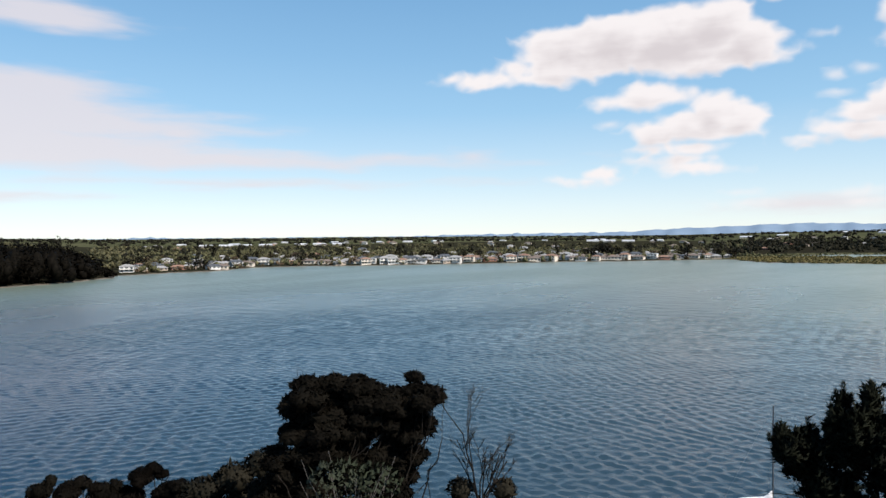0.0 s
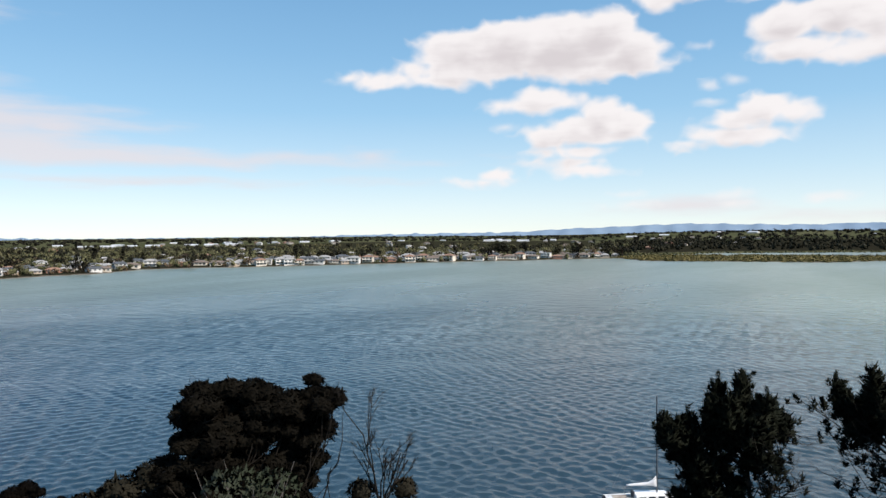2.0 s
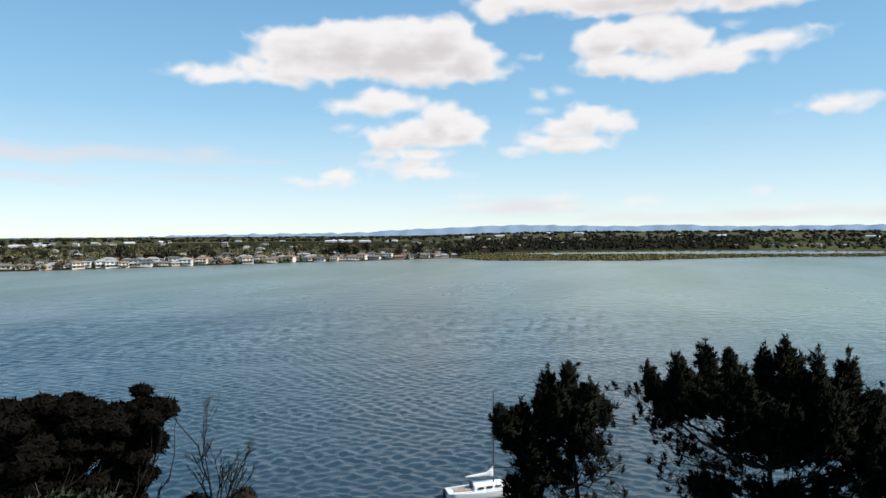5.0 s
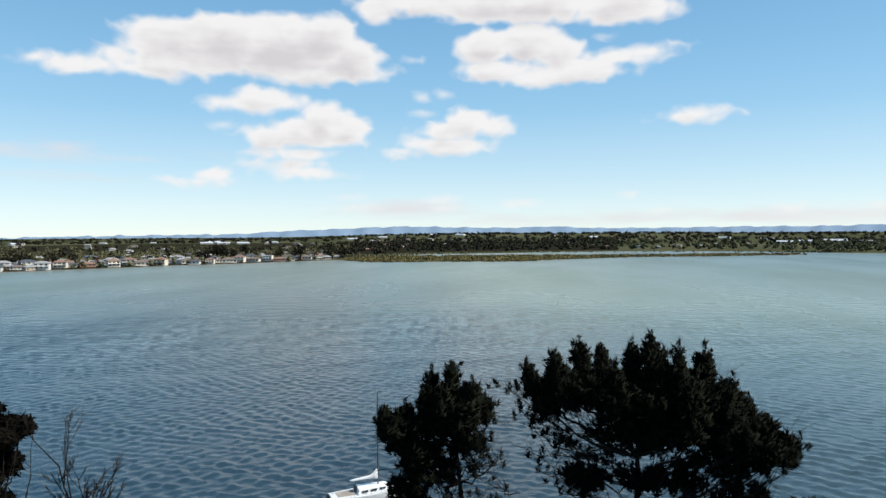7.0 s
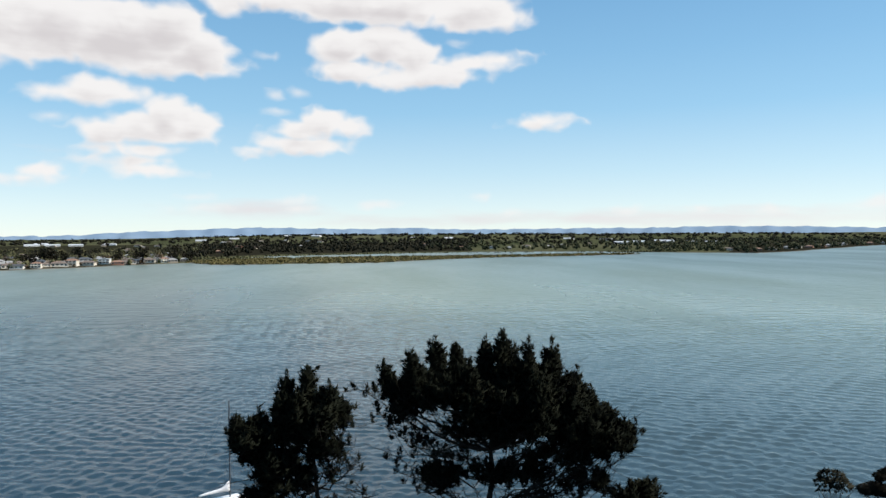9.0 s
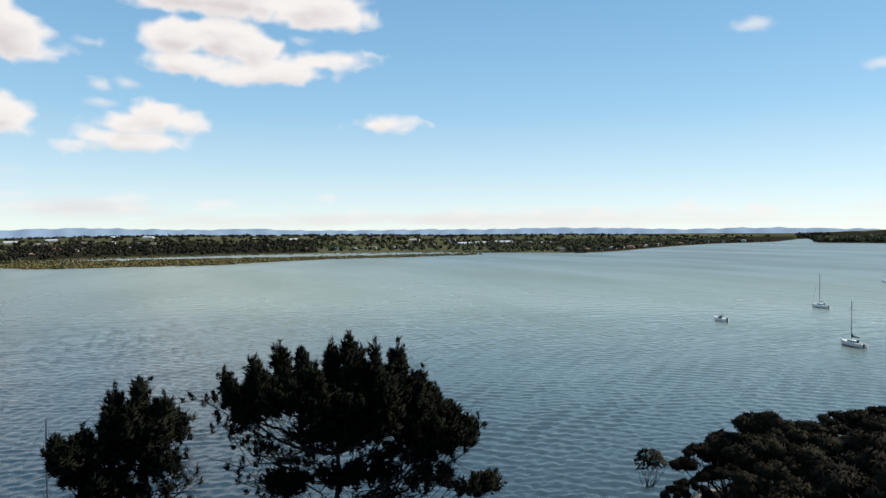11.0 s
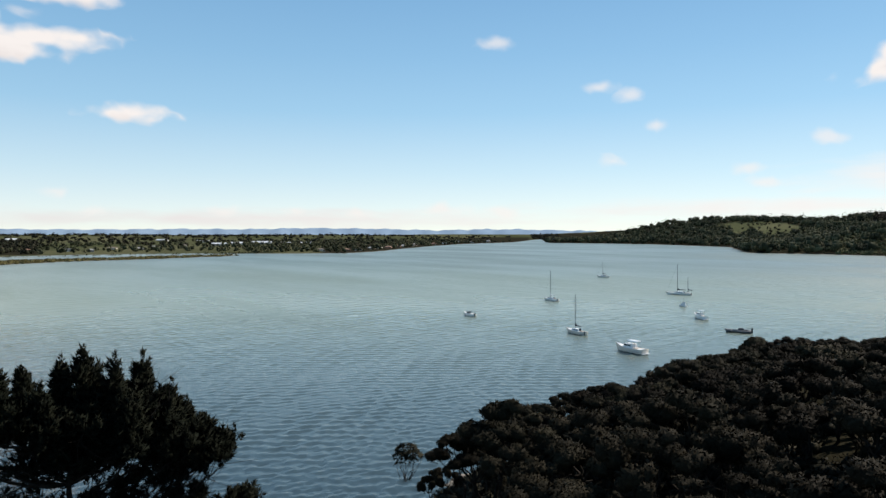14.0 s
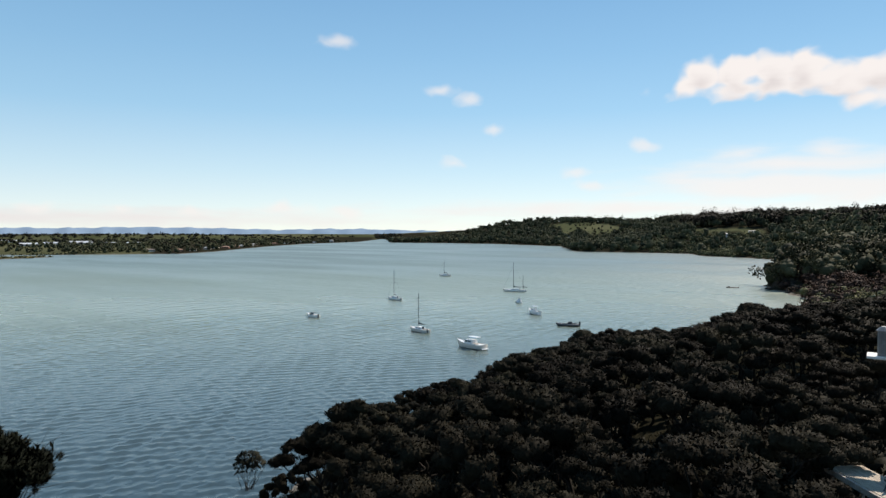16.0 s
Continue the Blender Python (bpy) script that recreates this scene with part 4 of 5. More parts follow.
for u, z, ru, rz in OLD + OLD_LOW:
    for _ in range(2 + int(ru * 2)):
        q = rng.uniform(0.55, 0.95) * min(1.0, 0.6 + 0.3 * ru)
        old_tufts.append(((u + rng.uniform(-1, 1) * max(ru - q * 0.7, 0.1), rng.normal() * 0.8, z + rng.normal() * 0.28), (q * rng.uniform(1.0, 1.4), q, q * rng.uniform(0.5, 0.72))))
    old_tufts.append(((u * 0.7, 0.6, z - 0.5), (1.1, 1.0, 0.8)))
tree = kanuka(rng, "kanuka_tree", "dark old kanuka tree with flat layered foliage over the water", old_tufts, (0.2, 0.3, 7.5), per=2100, spray=0.17, stems=4, leaf=LEAF_OLD_SHADED)
tree.matrix_world = across(-7.3, 36) @ pose(0, 0, -0.4)

# a loop of dead vine stem beside it, and the bare tree


def bare(rng, start, top, radius, depth, limbs):
    """A leafless tree, forking again and again."""
    limbs.append(bend(rng, start, top, radius, radius * 0.6, 0.03, 4))
    if depth == 0:
        return
    start, top = np.asarray(start, float), np.asarray(top, float)
    k = np.linalg.norm(top - start)
    for _ in range(3 if depth > 1 else 4):
        t = rng.uniform(0.45, 1.0)
        d = (top - start) / k + rng.normal(size=3) * 0.42 + np.array([0, 0, 0.25])
        p = start + (top - start) * t
        bare(rng, p, p + d / np.linalg.norm(d) * k * rng.uniform(0.38, 0.62), radius * 0.58, depth - 1, limbs)


limbs = []
bare(rng, (0, 0, 9.0), (-0.1, 0, 15.0), 0.10, 0, limbs)
for u, z in ((-0.9, 19.0), (-0.5, 18.2), (0.25, 17.8), (1.0, 17.9), (-0.8, 17.0), (0.7, 16.6), (1.4, 17.4), (0.1, 17.0)):
    bare(rng, (-0.05, 0, 13.9 + rng.uniform(0, 1.1)), (u, rng.normal() * 0.4, z - 0.7), 0.06, 3, limbs)
root = thing("bare_tree", across(3.0, 35) @ pose(0, 0, -0.6), "leafless grey tree with upright twigs on the bank", "tree")
v, f = limb_mesh(limbs, 4)
sheet("trunk", v, f, BARK, root)
limbs = [bend(rng, (3.2, 0, 13.0), (4.35, 0, 16.5), 0.05, 0.03, -0.05), bend(rng, (4.35, 0, 16.5), (4.6, 0.2, 19.4), 0.03, 0.01, 0.05), bend(rng, (4.45, 0, 17.4), (3.7, 0, 18.6), 0.02, 0.008), bend(rng, (4.3, 0, 16.3), (3.1, 0.2, 14.0), 0.03, 0.02),
         bend(rng, (3.6, 0.3, 12.8), (3.9, 0.2, 15.6), 0.05, 0.02), bend(rng, (-3.0, 0, 20.4), (-3.1, 0, 21.3), 0.02, 0.008), bend(rng, (-2.7, 0, 20.4), (-2.95, 0, 21.0), 0.02, 0.008)]
root = thing("dead_stem", across(-7.3, 36), "thin leafless stems rising beside the old kanuka", "branch")
for limb in limbs:
    v, f = limb_mesh([limb], 4)
    sheet("stem", v, f, BARK, root)


def pine(rng, label, leaders, foot, fill, bare_limbs, az_, r):
    """A spreading pine. leaders: sideways, away, tip height, length and half width of a leafy spire; fill: leafy zones below, each with its number of
    branch ends, outer and inner; bare_limbs: ends of the long open limbs, with a few shoots each."""
    root = thing("pine_tree", across(az_, r), label, "tree", "pines on the bank")
    pts, outs, limbs = [], [], []
    foot = np.asarray(foot, float)
    lead = max(leaders, key=lambda l: l[2])
    axis_top = np.array([lead[0], lead[1], lead[2] - 1.5])
    axis = bend(rng, foot, axis_top, 0.34, 0.06, 0.03, 8)
    limbs.append(axis)

    def from_trunk(c):
        """Where a limb to c leaves the trunk: lower than its end."""
        side = math.hypot(c[0] - foot[0], c[1] - foot[1])
        t = min(max((c[2] - 0.5 * side - 0.6 - foot[2]) / (axis_top[2] - foot[2]), 0.3), 0.93)
        return np.asarray(axis[int(round(t * (len(axis) - 1)))][0], float)

    def shoot(base, up, long_, wide):
        """One candle of needles, blunt at its tip."""
        count = int(22 + 44 * long_)
        up = up / np.linalg.norm(up)
        t = rng.uniform(0, 1, (count, 1))
        d = rng.normal(size=(count, 3))
        d -= (d @ up)[:, None] * up
        d /= np.linalg.norm(d, axis=1)[:, None] + 1e-9
        pts.append(base + up * long_ * t + d * wide * np.sqrt(1.05 - t ** 3) * rng.uniform(0.15, 0.7, (count, 1)))
        o = d * (1.0 - 0.6 * t) + up * (0.7 + 0.7 * t) + rng.normal(size=(count, 3)) * 0.18
        outs.append(o / np.linalg.norm(o, axis=1)[:, None])

    def cluster(c, up, size):
        """A branch end: one shoot in the middle and a ring of lesser ones."""
        shoot(c, up, size * rng.uniform(0.8, 1.1), 0.17)
        for _ in range(int(rng.integers(3, 6))):
            lean = up + rng.normal(size=3) * (0.5, 0.5, 0.12)
            shoot(c + rng.normal(size=3) * 0.16 - up * 0.1, lean, size * rng.uniform(0.45, 0.8), 0.14)

    for u, w_, tip, long_, half in leaders:
        base = np.array([u * 0.9, w_ * 0.9, tip - long_])
        limbs.append(bend(rng, from_trunk(base), base, 0.10, 0.06, 0.09, 6))
        limbs.append(bend(rng, base, (u, w_, tip - 0.3), 0.08, 0.02, 0.01))
        cluster(np.array([u, w_, tip - 0.75]), np.array([rng.normal() * 0.06, 0, 1.0]), 0.75)
        for i in range(int(6 + long_ * half * 15)):
            t = rng.uniform(0.12, 1.0)
            a = rng.uniform(0, 2 * math.pi)
            reach = half * t ** 0.75 * rng.uniform(0.1, 1.0)
            c = np.array([u + (base[0] - u) * t + math.cos(a) * reach, w_ + (base[1] - w_) * t + math.sin(a) * reach, tip - long_ * t - 0.1])
            cluster(c - (0, 0, 0.45), np.array([math.cos(a) * 0.5, math.sin(a) * 0.5, 1.0]) + rng.normal(size=3) * 0.15, rng.uniform(0.45, 0.7))
            if i % 3 == 0:
                limbs.append(bend(rng, (u + (base[0] - u) * t, w_ + (base[1] - w_) * t, tip - long_ * t - reach * 0.6 - 0.2), c - (0, 0, 0.4), 0.03, 0.012, 0.05, 3))
    for (u, w_, z), (ru, rw, rz), count, dense in fill:
        for _ in range(count + dense):
            d = rng.normal(size=3)
            d = d / np.linalg.norm(d) * rng.uniform(0.15, 1.0) ** 0.6
            c = np.array([u, w_, z]) + d * (ru, rw, rz)
            up = np.array([d[0] * 0.7, d[1] * 0.5, 0.9]) + rng.normal(size=3) * 0.22
            cluster(c, up / np.linalg.norm(up), rng.uniform(0.4, 0.65))
        for _ in range(max(3, count // 8)):
            c = np.array([u, w_, z]) + np.clip(rng.normal(size=3), -1.4, 1.4) * (ru, rw, rz) * 0.6
            hub = from_trunk(c)
            limbs.append(bend(rng, hub, c, 0.05, 0.018, 0.1, 6))
            for _ in range(3):
                limbs.append(bend(rng, c + (hub - c) * rng.uniform(0.05, 0.4), c + rng.normal(size=3) * 0.9, 0.022, 0.008, 0.05, 3))
    for end, shoots in bare_limbs:
        end = np.asarray(end, float)
        hub = from_trunk(end)
        limbs.append(bend(rng, hub, end, 0.07, 0.018, 0.1, 8))
        for _ in range(20):
            p = end + (hub - end) * rng.uniform(0.0, 0.65)
            q = p + np.array([rng.normal() * 0.8, rng.normal() * 0.6, rng.uniform(-0.1, 1.0)])
            limbs.append(bend(rng, p, q, 0.026, 0.008, 0.06, 4))
            for _ in range(3):
                limbs.append(bend(rng, p + (q - p) * rng.uniform(0.3, 0.9), q + rng.normal(size=3) * 0.4, 0.012, 0.005, 0.05, 3))
        for _ in range(shoots * 2):
            p = end + (hub - end) * rng.uniform(0.0, 0.4) + rng.normal(size=3) * (0.5, 0.4, 0.35)
            shoot(p, np.array([rng.normal() * 0.4, rng.normal() * 0.3, 1.0]), rng.uniform(0.2, 0.45), 0.12)
    v, f = limb_mesh(limbs)
    sheet("trunk", v, f, BARK, root, "grey trunk and bare lower limbs")
    needles = sprays(rng, np.concatenate(pts), np.concatenate(outs), 0.20, 0.036, 0.35)
    leafy("crown", needles, LEAF_PINE, root, "dark green needle tufts standing upright")
    return root


pine(rng, "dark spreading pine with many upright tips on the bank",
     [(-7.3, 0.6, 20.0, 1.9, 0.55), (-6.6, -0.6, 19.4, 1.9, 0.7), (-5.3, -1.0, 21.05, 2.8, 0.85), (-4.0, 0.5, 21.65, 3.4, 0.8), (-2.7, 1.6, 21.1, 3.0, 0.75), (-1.7, -1.4, 20.6, 3.2, 0.8), (-0.7, 0.6, 21.6, 3.6, 0.8), (0.3, 0.0, 22.2, 4.2, 0.9),
      (1.9, -0.8, 21.8, 4.0, 0.9), (1.1, 2.0, 20.9, 3.4, 0.9), (3.4, 0.7, 21.4, 4.0, 0.9), (4.8, -0.6, 20.0, 3.4, 0.75), (5.8, 0.6, 18.6, 2.4, 0.7), (6.7, -0.4, 17.8, 2.0, 0.7), (8.5, 0.6, 16.5, 1.1, 0.5), (7.7, -0.5, 16.9, 1.4, 0.6), (2.6, -2.2, 19.8, 3.4, 0.9)],
     (-1.6, 0, 5.2),
     [((-3.4, 0, 18.3), (3.2, 2.2, 1.3), 150, 60), ((1.8, 0, 17.9), (3.8, 2.6, 1.9), 260, 120), ((4.8, 0, 16.3), (2.6, 2.0, 1.4), 130, 60), ((0.2, 0, 16.0), (4.2, 2.2, 0.9), 90, 24), ((6.9, 0, 15.3), (1.7, 1.4, 0.9), 60, 18), ((4.4, 0, 14.4), (2.4, 1.6, 0.6), 40, 6), ((-5.6, 0, 17.2), (1.2, 1.2, 0.5), 16, 2),
      ((8.2, -1.0, 12.4), (1.6, 1.2, 0.5), 30, 8), ((0.8, 0.4, 13.0), (3.2, 1.4, 0.7), 46, 14), ((-3.6, 0.2, 12.8), (1.4, 1.2, 0.8), 30, 10), ((5.4, 0.2, 12.6), (2.2, 1.2, 0.6), 22, 5)],
     [((-8.9, 0.2, 18.3), 9), ((-8.0, 0.4, 17.2), 10), ((-7.0, -0.4, 16.6), 8), ((-6.4, 0.4, 15.6), 8), ((-5.2, 0.0, 15.0), 6), ((-4.0, 0.5, 14.4), 5), ((-7.4, 0.2, 14.4), 5), ((-2.6, -0.4, 14.8), 4), ((1.6, 0.4, 14.3), 4), ((3.4, -0.4, 13.2), 4), ((5.4, 0.3, 13.2), 4), ((7.0, 0.0, 13.8), 5),
      ((-6.2, 0.0, 13.0), 3), ((-4.6, 0.0, 12.4), 3), ((2.6, 0.2, 12.2), 3), ((5.2, -0.3, 12.2), 3)],
     48.2, 42)
pine(rng, "smaller ragged pine standing next to the spreading one",
     [(1.0, 0.2, 20.8, 2.2, 0.6), (-0.3, 0.8, 20.35, 1.8, 0.55), (2.1, -0.6, 19.9, 1.5, 0.5), (0.3, -0.8, 19.7, 2.0, 0.7), (-0.6, -0.4, 19.2, 1.6, 0.6), (2.9, 0.4, 18.8, 1.2, 0.5), (-3.0, 0.3, 18.2, 1.2, 0.4), (-1.8, 0.5, 18.45, 1.2, 0.5), (-2.6, -0.6, 17.7, 1.0, 0.5)],
     (1.9, 0, 5.5),
     [((0.9, 0, 18.3), (1.8, 1.4, 0.7), 70, 22), ((-1.6, 0, 16.9), (1.5, 1.3, 0.7), 60, 20), ((0.9, 0, 17.0), (1.5, 1.2, 0.7), 44, 12), ((-1.2, 0, 15.6), (1.6, 1.2, 0.7), 44, 12), ((1.9, 0, 15.9), (1.1, 1.0, 0.6), 20, 4), ((-0.2, 0.2, 14.3), (1.9, 1.2, 0.6), 30, 7), ((-1.4, 0.2, 13.2), (1.2, 1.0, 0.7), 26, 6)],
     [((3.4, 0.2, 17.6), 5), ((3.0, -0.3, 16.2), 5), ((2.6, 0.3, 14.6), 4), ((-2.4, 0.0, 14.6), 4), ((3.6, 0.0, 15.0), 4), ((0.6, 0.4, 13.2), 3), ((4.2, 0.2, 13.2), 3), ((2.2, 0.0, 12.6), 3)],
     30.8, 38.5)


def bush_tree(rng, k, fine):
    """One kanuka of the stand, its foot at the origin."""
    h = rng.uniform(6.5, 7.3)
    tufts = []
    count = 9 if fine else 12
    for i in range(count):
        a, d = i * 2.4 + rng.uniform(-0.3, 0.3), math.sqrt(i / count) * 2.6
        ru = rng.uniform(0.6, 1.25)
        tufts.append(((d * math.cos(a), d * math.sin(a), h - 0.2 * d * d - rng.uniform(0.0, 1.0)), (ru, ru * rng.uniform(0.75, 1.0), ru * rng.uniform(0.4, 0.62))))
    return kanuka(rng, "kanuka_tree", "dark kanuka tree with flat cushions of foliage in the bush", tufts, (0, 0, -0.6), per=1500 if fine else 480, spray=0.13 if fine else 0.17, stems=2 + k % 2, group="kanuka stand on the bank")


STAND = [bush_tree(rng, k, k < 4) for k in range(8)]
stand_spots = []


def stand_copy(k, m):
    """A copy of one tree of the stand, at its full size times m."""
    return copy_thing(STAND[k], m @ Matrix.Diagonal((*[1 / c for c in STAND[k].scale], 1)))



def near_shore(a):
    return float(np.interp(a, [q for q, _ in NEAR_SHORE][:18], [r for _, r in NEAR_SHORE][:18]))


r = 25.0
while r < 330:
    gap = 5.0 if r < 90 else 5.8
    a = 74.0 + rng.uniform(0, 3)
    while a < 126:
        b, q = a + rng.normal() * 0.9 / r * 57, r + rng.normal() * 1.2
        edge_ = near_shore(b) if b < 117.5 else 325
        house_gap = (120.3 < b and 31 < q < 48) or (118.0 < b and 32.5 < q < 39.5) or (b > 115.0 and q < 34)
        if q < edge_ - 3 and b > 78.2 + max(0.0, 52 - q) * 0.16 and not house_gap:
            stand_spots.append((b, q))
        a += gap / r * 57.3
    r += gap * 0.9
stand_spots.sort(key=lambda q: q[1])
rest, near_used, far_used = [], 0, 0
# the canopy sinks towards the point: bearing and the angle below the eye that no crown rises over
LINE_AT = [73.0, 75.7, 77.1, 79.9, 81.2, 83.1, 86.5, 90.8, 92.7, 96.2, 100.2, 104.7, 108.2, 110.7, 113.1, 116.6, 122.6, 126]
LINE = [18.2, 17.4, 16.6, 15.2, 13.9, 13.1, 13.1, 11.6, 11.0, 9.8, 8.5, 7.5, 7.5, 6.9, 5.8, 5.3, 4.4, 3.6]
for k, (a, r) in enumerate(stand_spots):
    p = P(a, r)
    z = float(land_height(p.x, p.y)[0])
    most = (EYE + 0.2 - r * math.tan(radians(float(np.interp(a, LINE_AT, LINE)) + abs(rng.normal()) * 0.2)) - z) / 7.5
    size = min(rng.uniform(0.7, 1.2), most)
    if size < 0.3:
        continue
    m = pose(p.x, p.y, z, rng.normal() * 3, rng.normal() * 3, rng.uniform(0, 360)) @ Matrix.Diagonal((max(size, 0.6), max(size, 0.6), size, 1))
    if r < 60:
        if near_used < 4:
            STAND[near_used].matrix_world = m
        else:
            stand_copy(near_used % 4, m)
        near_used += 1
    elif far_used < 150:
        if far_used < 4:
            STAND[4 + far_used].matrix_world = m
        else:
            stand_copy(4 + far_used % 4, m)
        far_used += 1
    else:
        rest.append((p.x, p.y, z, size))
ps, os_, mids, rads = [], [], [], []
for x, y, z, size in rest:
    for _ in range(7):
        a, d, ru = rng.uniform(0, 2 * math.pi), math.sqrt(rng.uniform(0, 1)) * 2.4, rng.uniform(0.8, 1.5)
        c = np.array([x + d * math.cos(a), y + d * math.sin(a), z + (6.6 - 0.16 * d * d - rng.uniform(0, 1.1)) * size])
        p, o = cushion(rng, c, (ru, ru, 0.6), 110, 0.2)
        ps.append(p), os_.append(o), mids.append(c - (0, 0, 0.2)), rads.append((ru * 0.86, ru * 0.86, 0.52))
    mids.append(np.array([x, y, z + 2.0 * size])), rads.append((1.5, 1.5, 2.2 * size))
mass = joined(sprays(rng, np.concatenate(ps), np.concatenate(os_), 0.26, 0.09, 1.15), lumps(rng, mids, rads, 2))
tagged(leafy("bush", mass, LEAF_KANUKA), "dark kanuka bush running on along the shore to the cove", "trees", kind="stuff")
for a, r, top in [(-33.5, 47, 14.6), (-30.5, 50, 13.2), (-28.2, 46, 13.7), (-26.0, 48, 13.9), (-23.3, 47, 13.6), (-21.8, 45, 13.0), (-31.8, 43, 12.6), (-35.5, 45, 14.8), (-27.0, 41, 12.2), (-37.5, 48, 15), (75.6, 56, 9.0), (77.0, 54, 10.4), (121.0, 43.5, 19.0), (119.4, 40.5, 18.6), (117.9, 39.5, 18.2), (119.0, 31.6, 17.4), (122.4, 31.2, 16.9), (120.4, 32.0, 18.0), (117.6, 33.5, 17.5)]:
    p = P(a, r)
    z = float(land_height(p.x, p.y)[0])
    top -= 0.8 if a < 0 else 0.0
    lone = stand_copy(int(rng.integers(4)), pose(p.x, p.y, z, 0, 0, rng.uniform(0, 360)) @ Matrix.Diagonal((0.4 if 0 < a < 100 else 0.62 if a > 0 and r < 35 else 0.85, 0.4 if 0 < a < 100 else 0.62 if a > 0 and r < 35 else 0.85, (top - z) / 6.9, 1)))
    # shade is put into these trees' colour, toning down their sunlit fronts
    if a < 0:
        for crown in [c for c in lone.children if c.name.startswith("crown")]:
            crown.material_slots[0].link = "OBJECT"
            crown.material_slots[0].material = LEAF_OLD_SHADED


# undergrowth below the stand
under_p, under_o, mids, rads = [], [], [], []
for _ in range(900):
    a, r = rng.uniform(72, 127), math.sqrt(rng.uniform(24 ** 2, 75 ** 2))
    if r > near_shore(min(a, 117)) - 3 or (a < 78 and r < 48) or (a > 118 and 31 < r < 40):
        continue
    p, q = P(a, r), rng.uniform(0.6, 1.3)
    c = np.array([p.x, p.y, float(land_height(p.x, p.y)[0]) + q * 0.5])
    pts, out = cushion(rng, c, (q, q, q * 0.9), 90, 0.2)
    under_p.append(pts), under_o.append(out), mids.append(c), rads.append((q * 0.7, q * 0.7, q * 0.6))
tagged(leafy("undergrowth", joined(sprays(rng, np.concatenate(under_p), np.concatenate(under_o), 0.24, 0.08), lumps(rng, mids, rads, 2)), LEAF_DARK), "dark undergrowth of ferns and shrubs below the kanuka", "shrubs", kind="stuff")


def shrub(name, label, mat, lobes, stems, count, spray, m, solid=False):
    root = thing(name, m, label, "shrub")
    ps, os_, limbs = [], [], []
    for c, rad in lobes:
        p, o = cushion(rng, c, rad, int(count * rad[0] * rad[1]), 0.4)
        ps.append(p), os_.append(o)
    for _ in range(stems):
        c, rad = lobes[int(rng.integers(len(lobes)))]
        top = np.asarray(c) + rng.normal(size=3) * np.asarray(rad) * 0.6
        limbs.append(bend(rng, (c[0] * 0.6 + rng.normal() * 0.3, c[1] * 0.5, c[2] - rad[2] * 2.2 - 1.0), top, 0.035, 0.012, 0.04))
    v, f = limb_mesh(limbs, 4)
    sheet("stem", v, f, BARK_PALE, root, "pale grey stems")
    crown = sprays(rng, np.concatenate(ps), np.concatenate(os_), spray, spray * 0.4)
    if solid:
        crown = joined(crown, lumps(rng, [c for c, _ in lobes], [np.asarray(q) * 0.72 for _, q in lobes], 5))
    leafy("crown", crown, mat, root)
    return root


shrub("broadleaf_shrub", "grey-green broadleaf shrub with pale stems before the old kanuka", LEAF_SHRUB,
      [((-0.8, 0, 14.3), (1.5, 1.2, 0.9)), ((0.8, 0.2, 14.0), (1.3, 1.1, 1.0)), ((-1.8, 0, 12.6), (1.4, 1.1, 0.9)), ((0.4, -0.3, 12.6), (1.8, 1.2, 0.9)), ((1.9, 0, 12.2), (0.9, 0.9, 0.8))], 46, 260, 0.19, across(-7.4, 31.8) @ pose(0, 0, 2.2))
shrub("low_shrub", "dark shrub at the water's edge below the old kanuka", LEAF_DARK,
      [((-1.6, 0, 12.2), (1.4, 1.2, 0.9)), ((0.3, 0, 12.8), (1.3, 1.2, 1.0)), ((2.0, 0, 13.4), (1.2, 1.1, 1.1)), ((1.0, 0.5, 11.2), (2.2, 1.2, 1.0))], 20, 420, 0.2, across(-17.6, 44), True)
shrub("low_shrub", "dark round shrubs at the foot of the bare tree", LEAF_DARK,
      [((-1.2, 0, 13.9), (0.75, 0.7, 0.6)), ((1.0, 0, 13.9), (0.7, 0.7, 0.6))], 8, 900, 0.15, across(3.3, 35.4) @ pose(0, 0, 0.6), True)
shrub("young_tree", "slender young tree with a small round crown by the shore", LEAF_DARK,
      [((0, 0, 11.5), (0.9, 0.8, 0.55)), ((0.5, 0, 11.1), (0.7, 0.6, 0.4)), ((-0.5, 0.1, 11.0), (0.6, 0.6, 0.4))], 14, 500, 0.2, across(73.6, 52))

shrub("round_bush", "large round dark green bush standing at the water's edge", LEAF_DARK,
      [((0, 0, 6.4), (4.2, 3.6, 3.4)), ((-3.4, 0, 5.0), (2.6, 2.6, 2.4)), ((3.2, 0.3, 5.2), (3.0, 2.8, 2.6)), ((0.8, -1.5, 3.4), (4.6, 3.0, 2.4)), ((-1.4, 0.4, 8.0), (2.4, 2.2, 1.8))], 10, 260, 0.42, across(114.2, 186) @ pose(0, 0, 1.0), True)
shrub("round_bush", "small round dark bush rising over the kanuka edge", LEAF_DARK,
      [((0, 0, 8.6), (2.0, 1.8, 1.5)), ((-1.6, 0, 7.8), (1.3, 1.2, 1.0)), ((1.5, 0, 7.8), (1.4, 1.2, 1.1))], 8, 420, 0.3, across(101.3, 130), True)

# ---------------- the small cliff ----------------
def welded(v, f):
    bm = bmesh.new()
    vs = [bm.verts.new(p) for p in v]
    for q in f:
        bm.faces.new([vs[i] for i in q])
    bmesh.ops.remove_doubles(bm, verts=bm.verts, dist=0.01)
    return bm


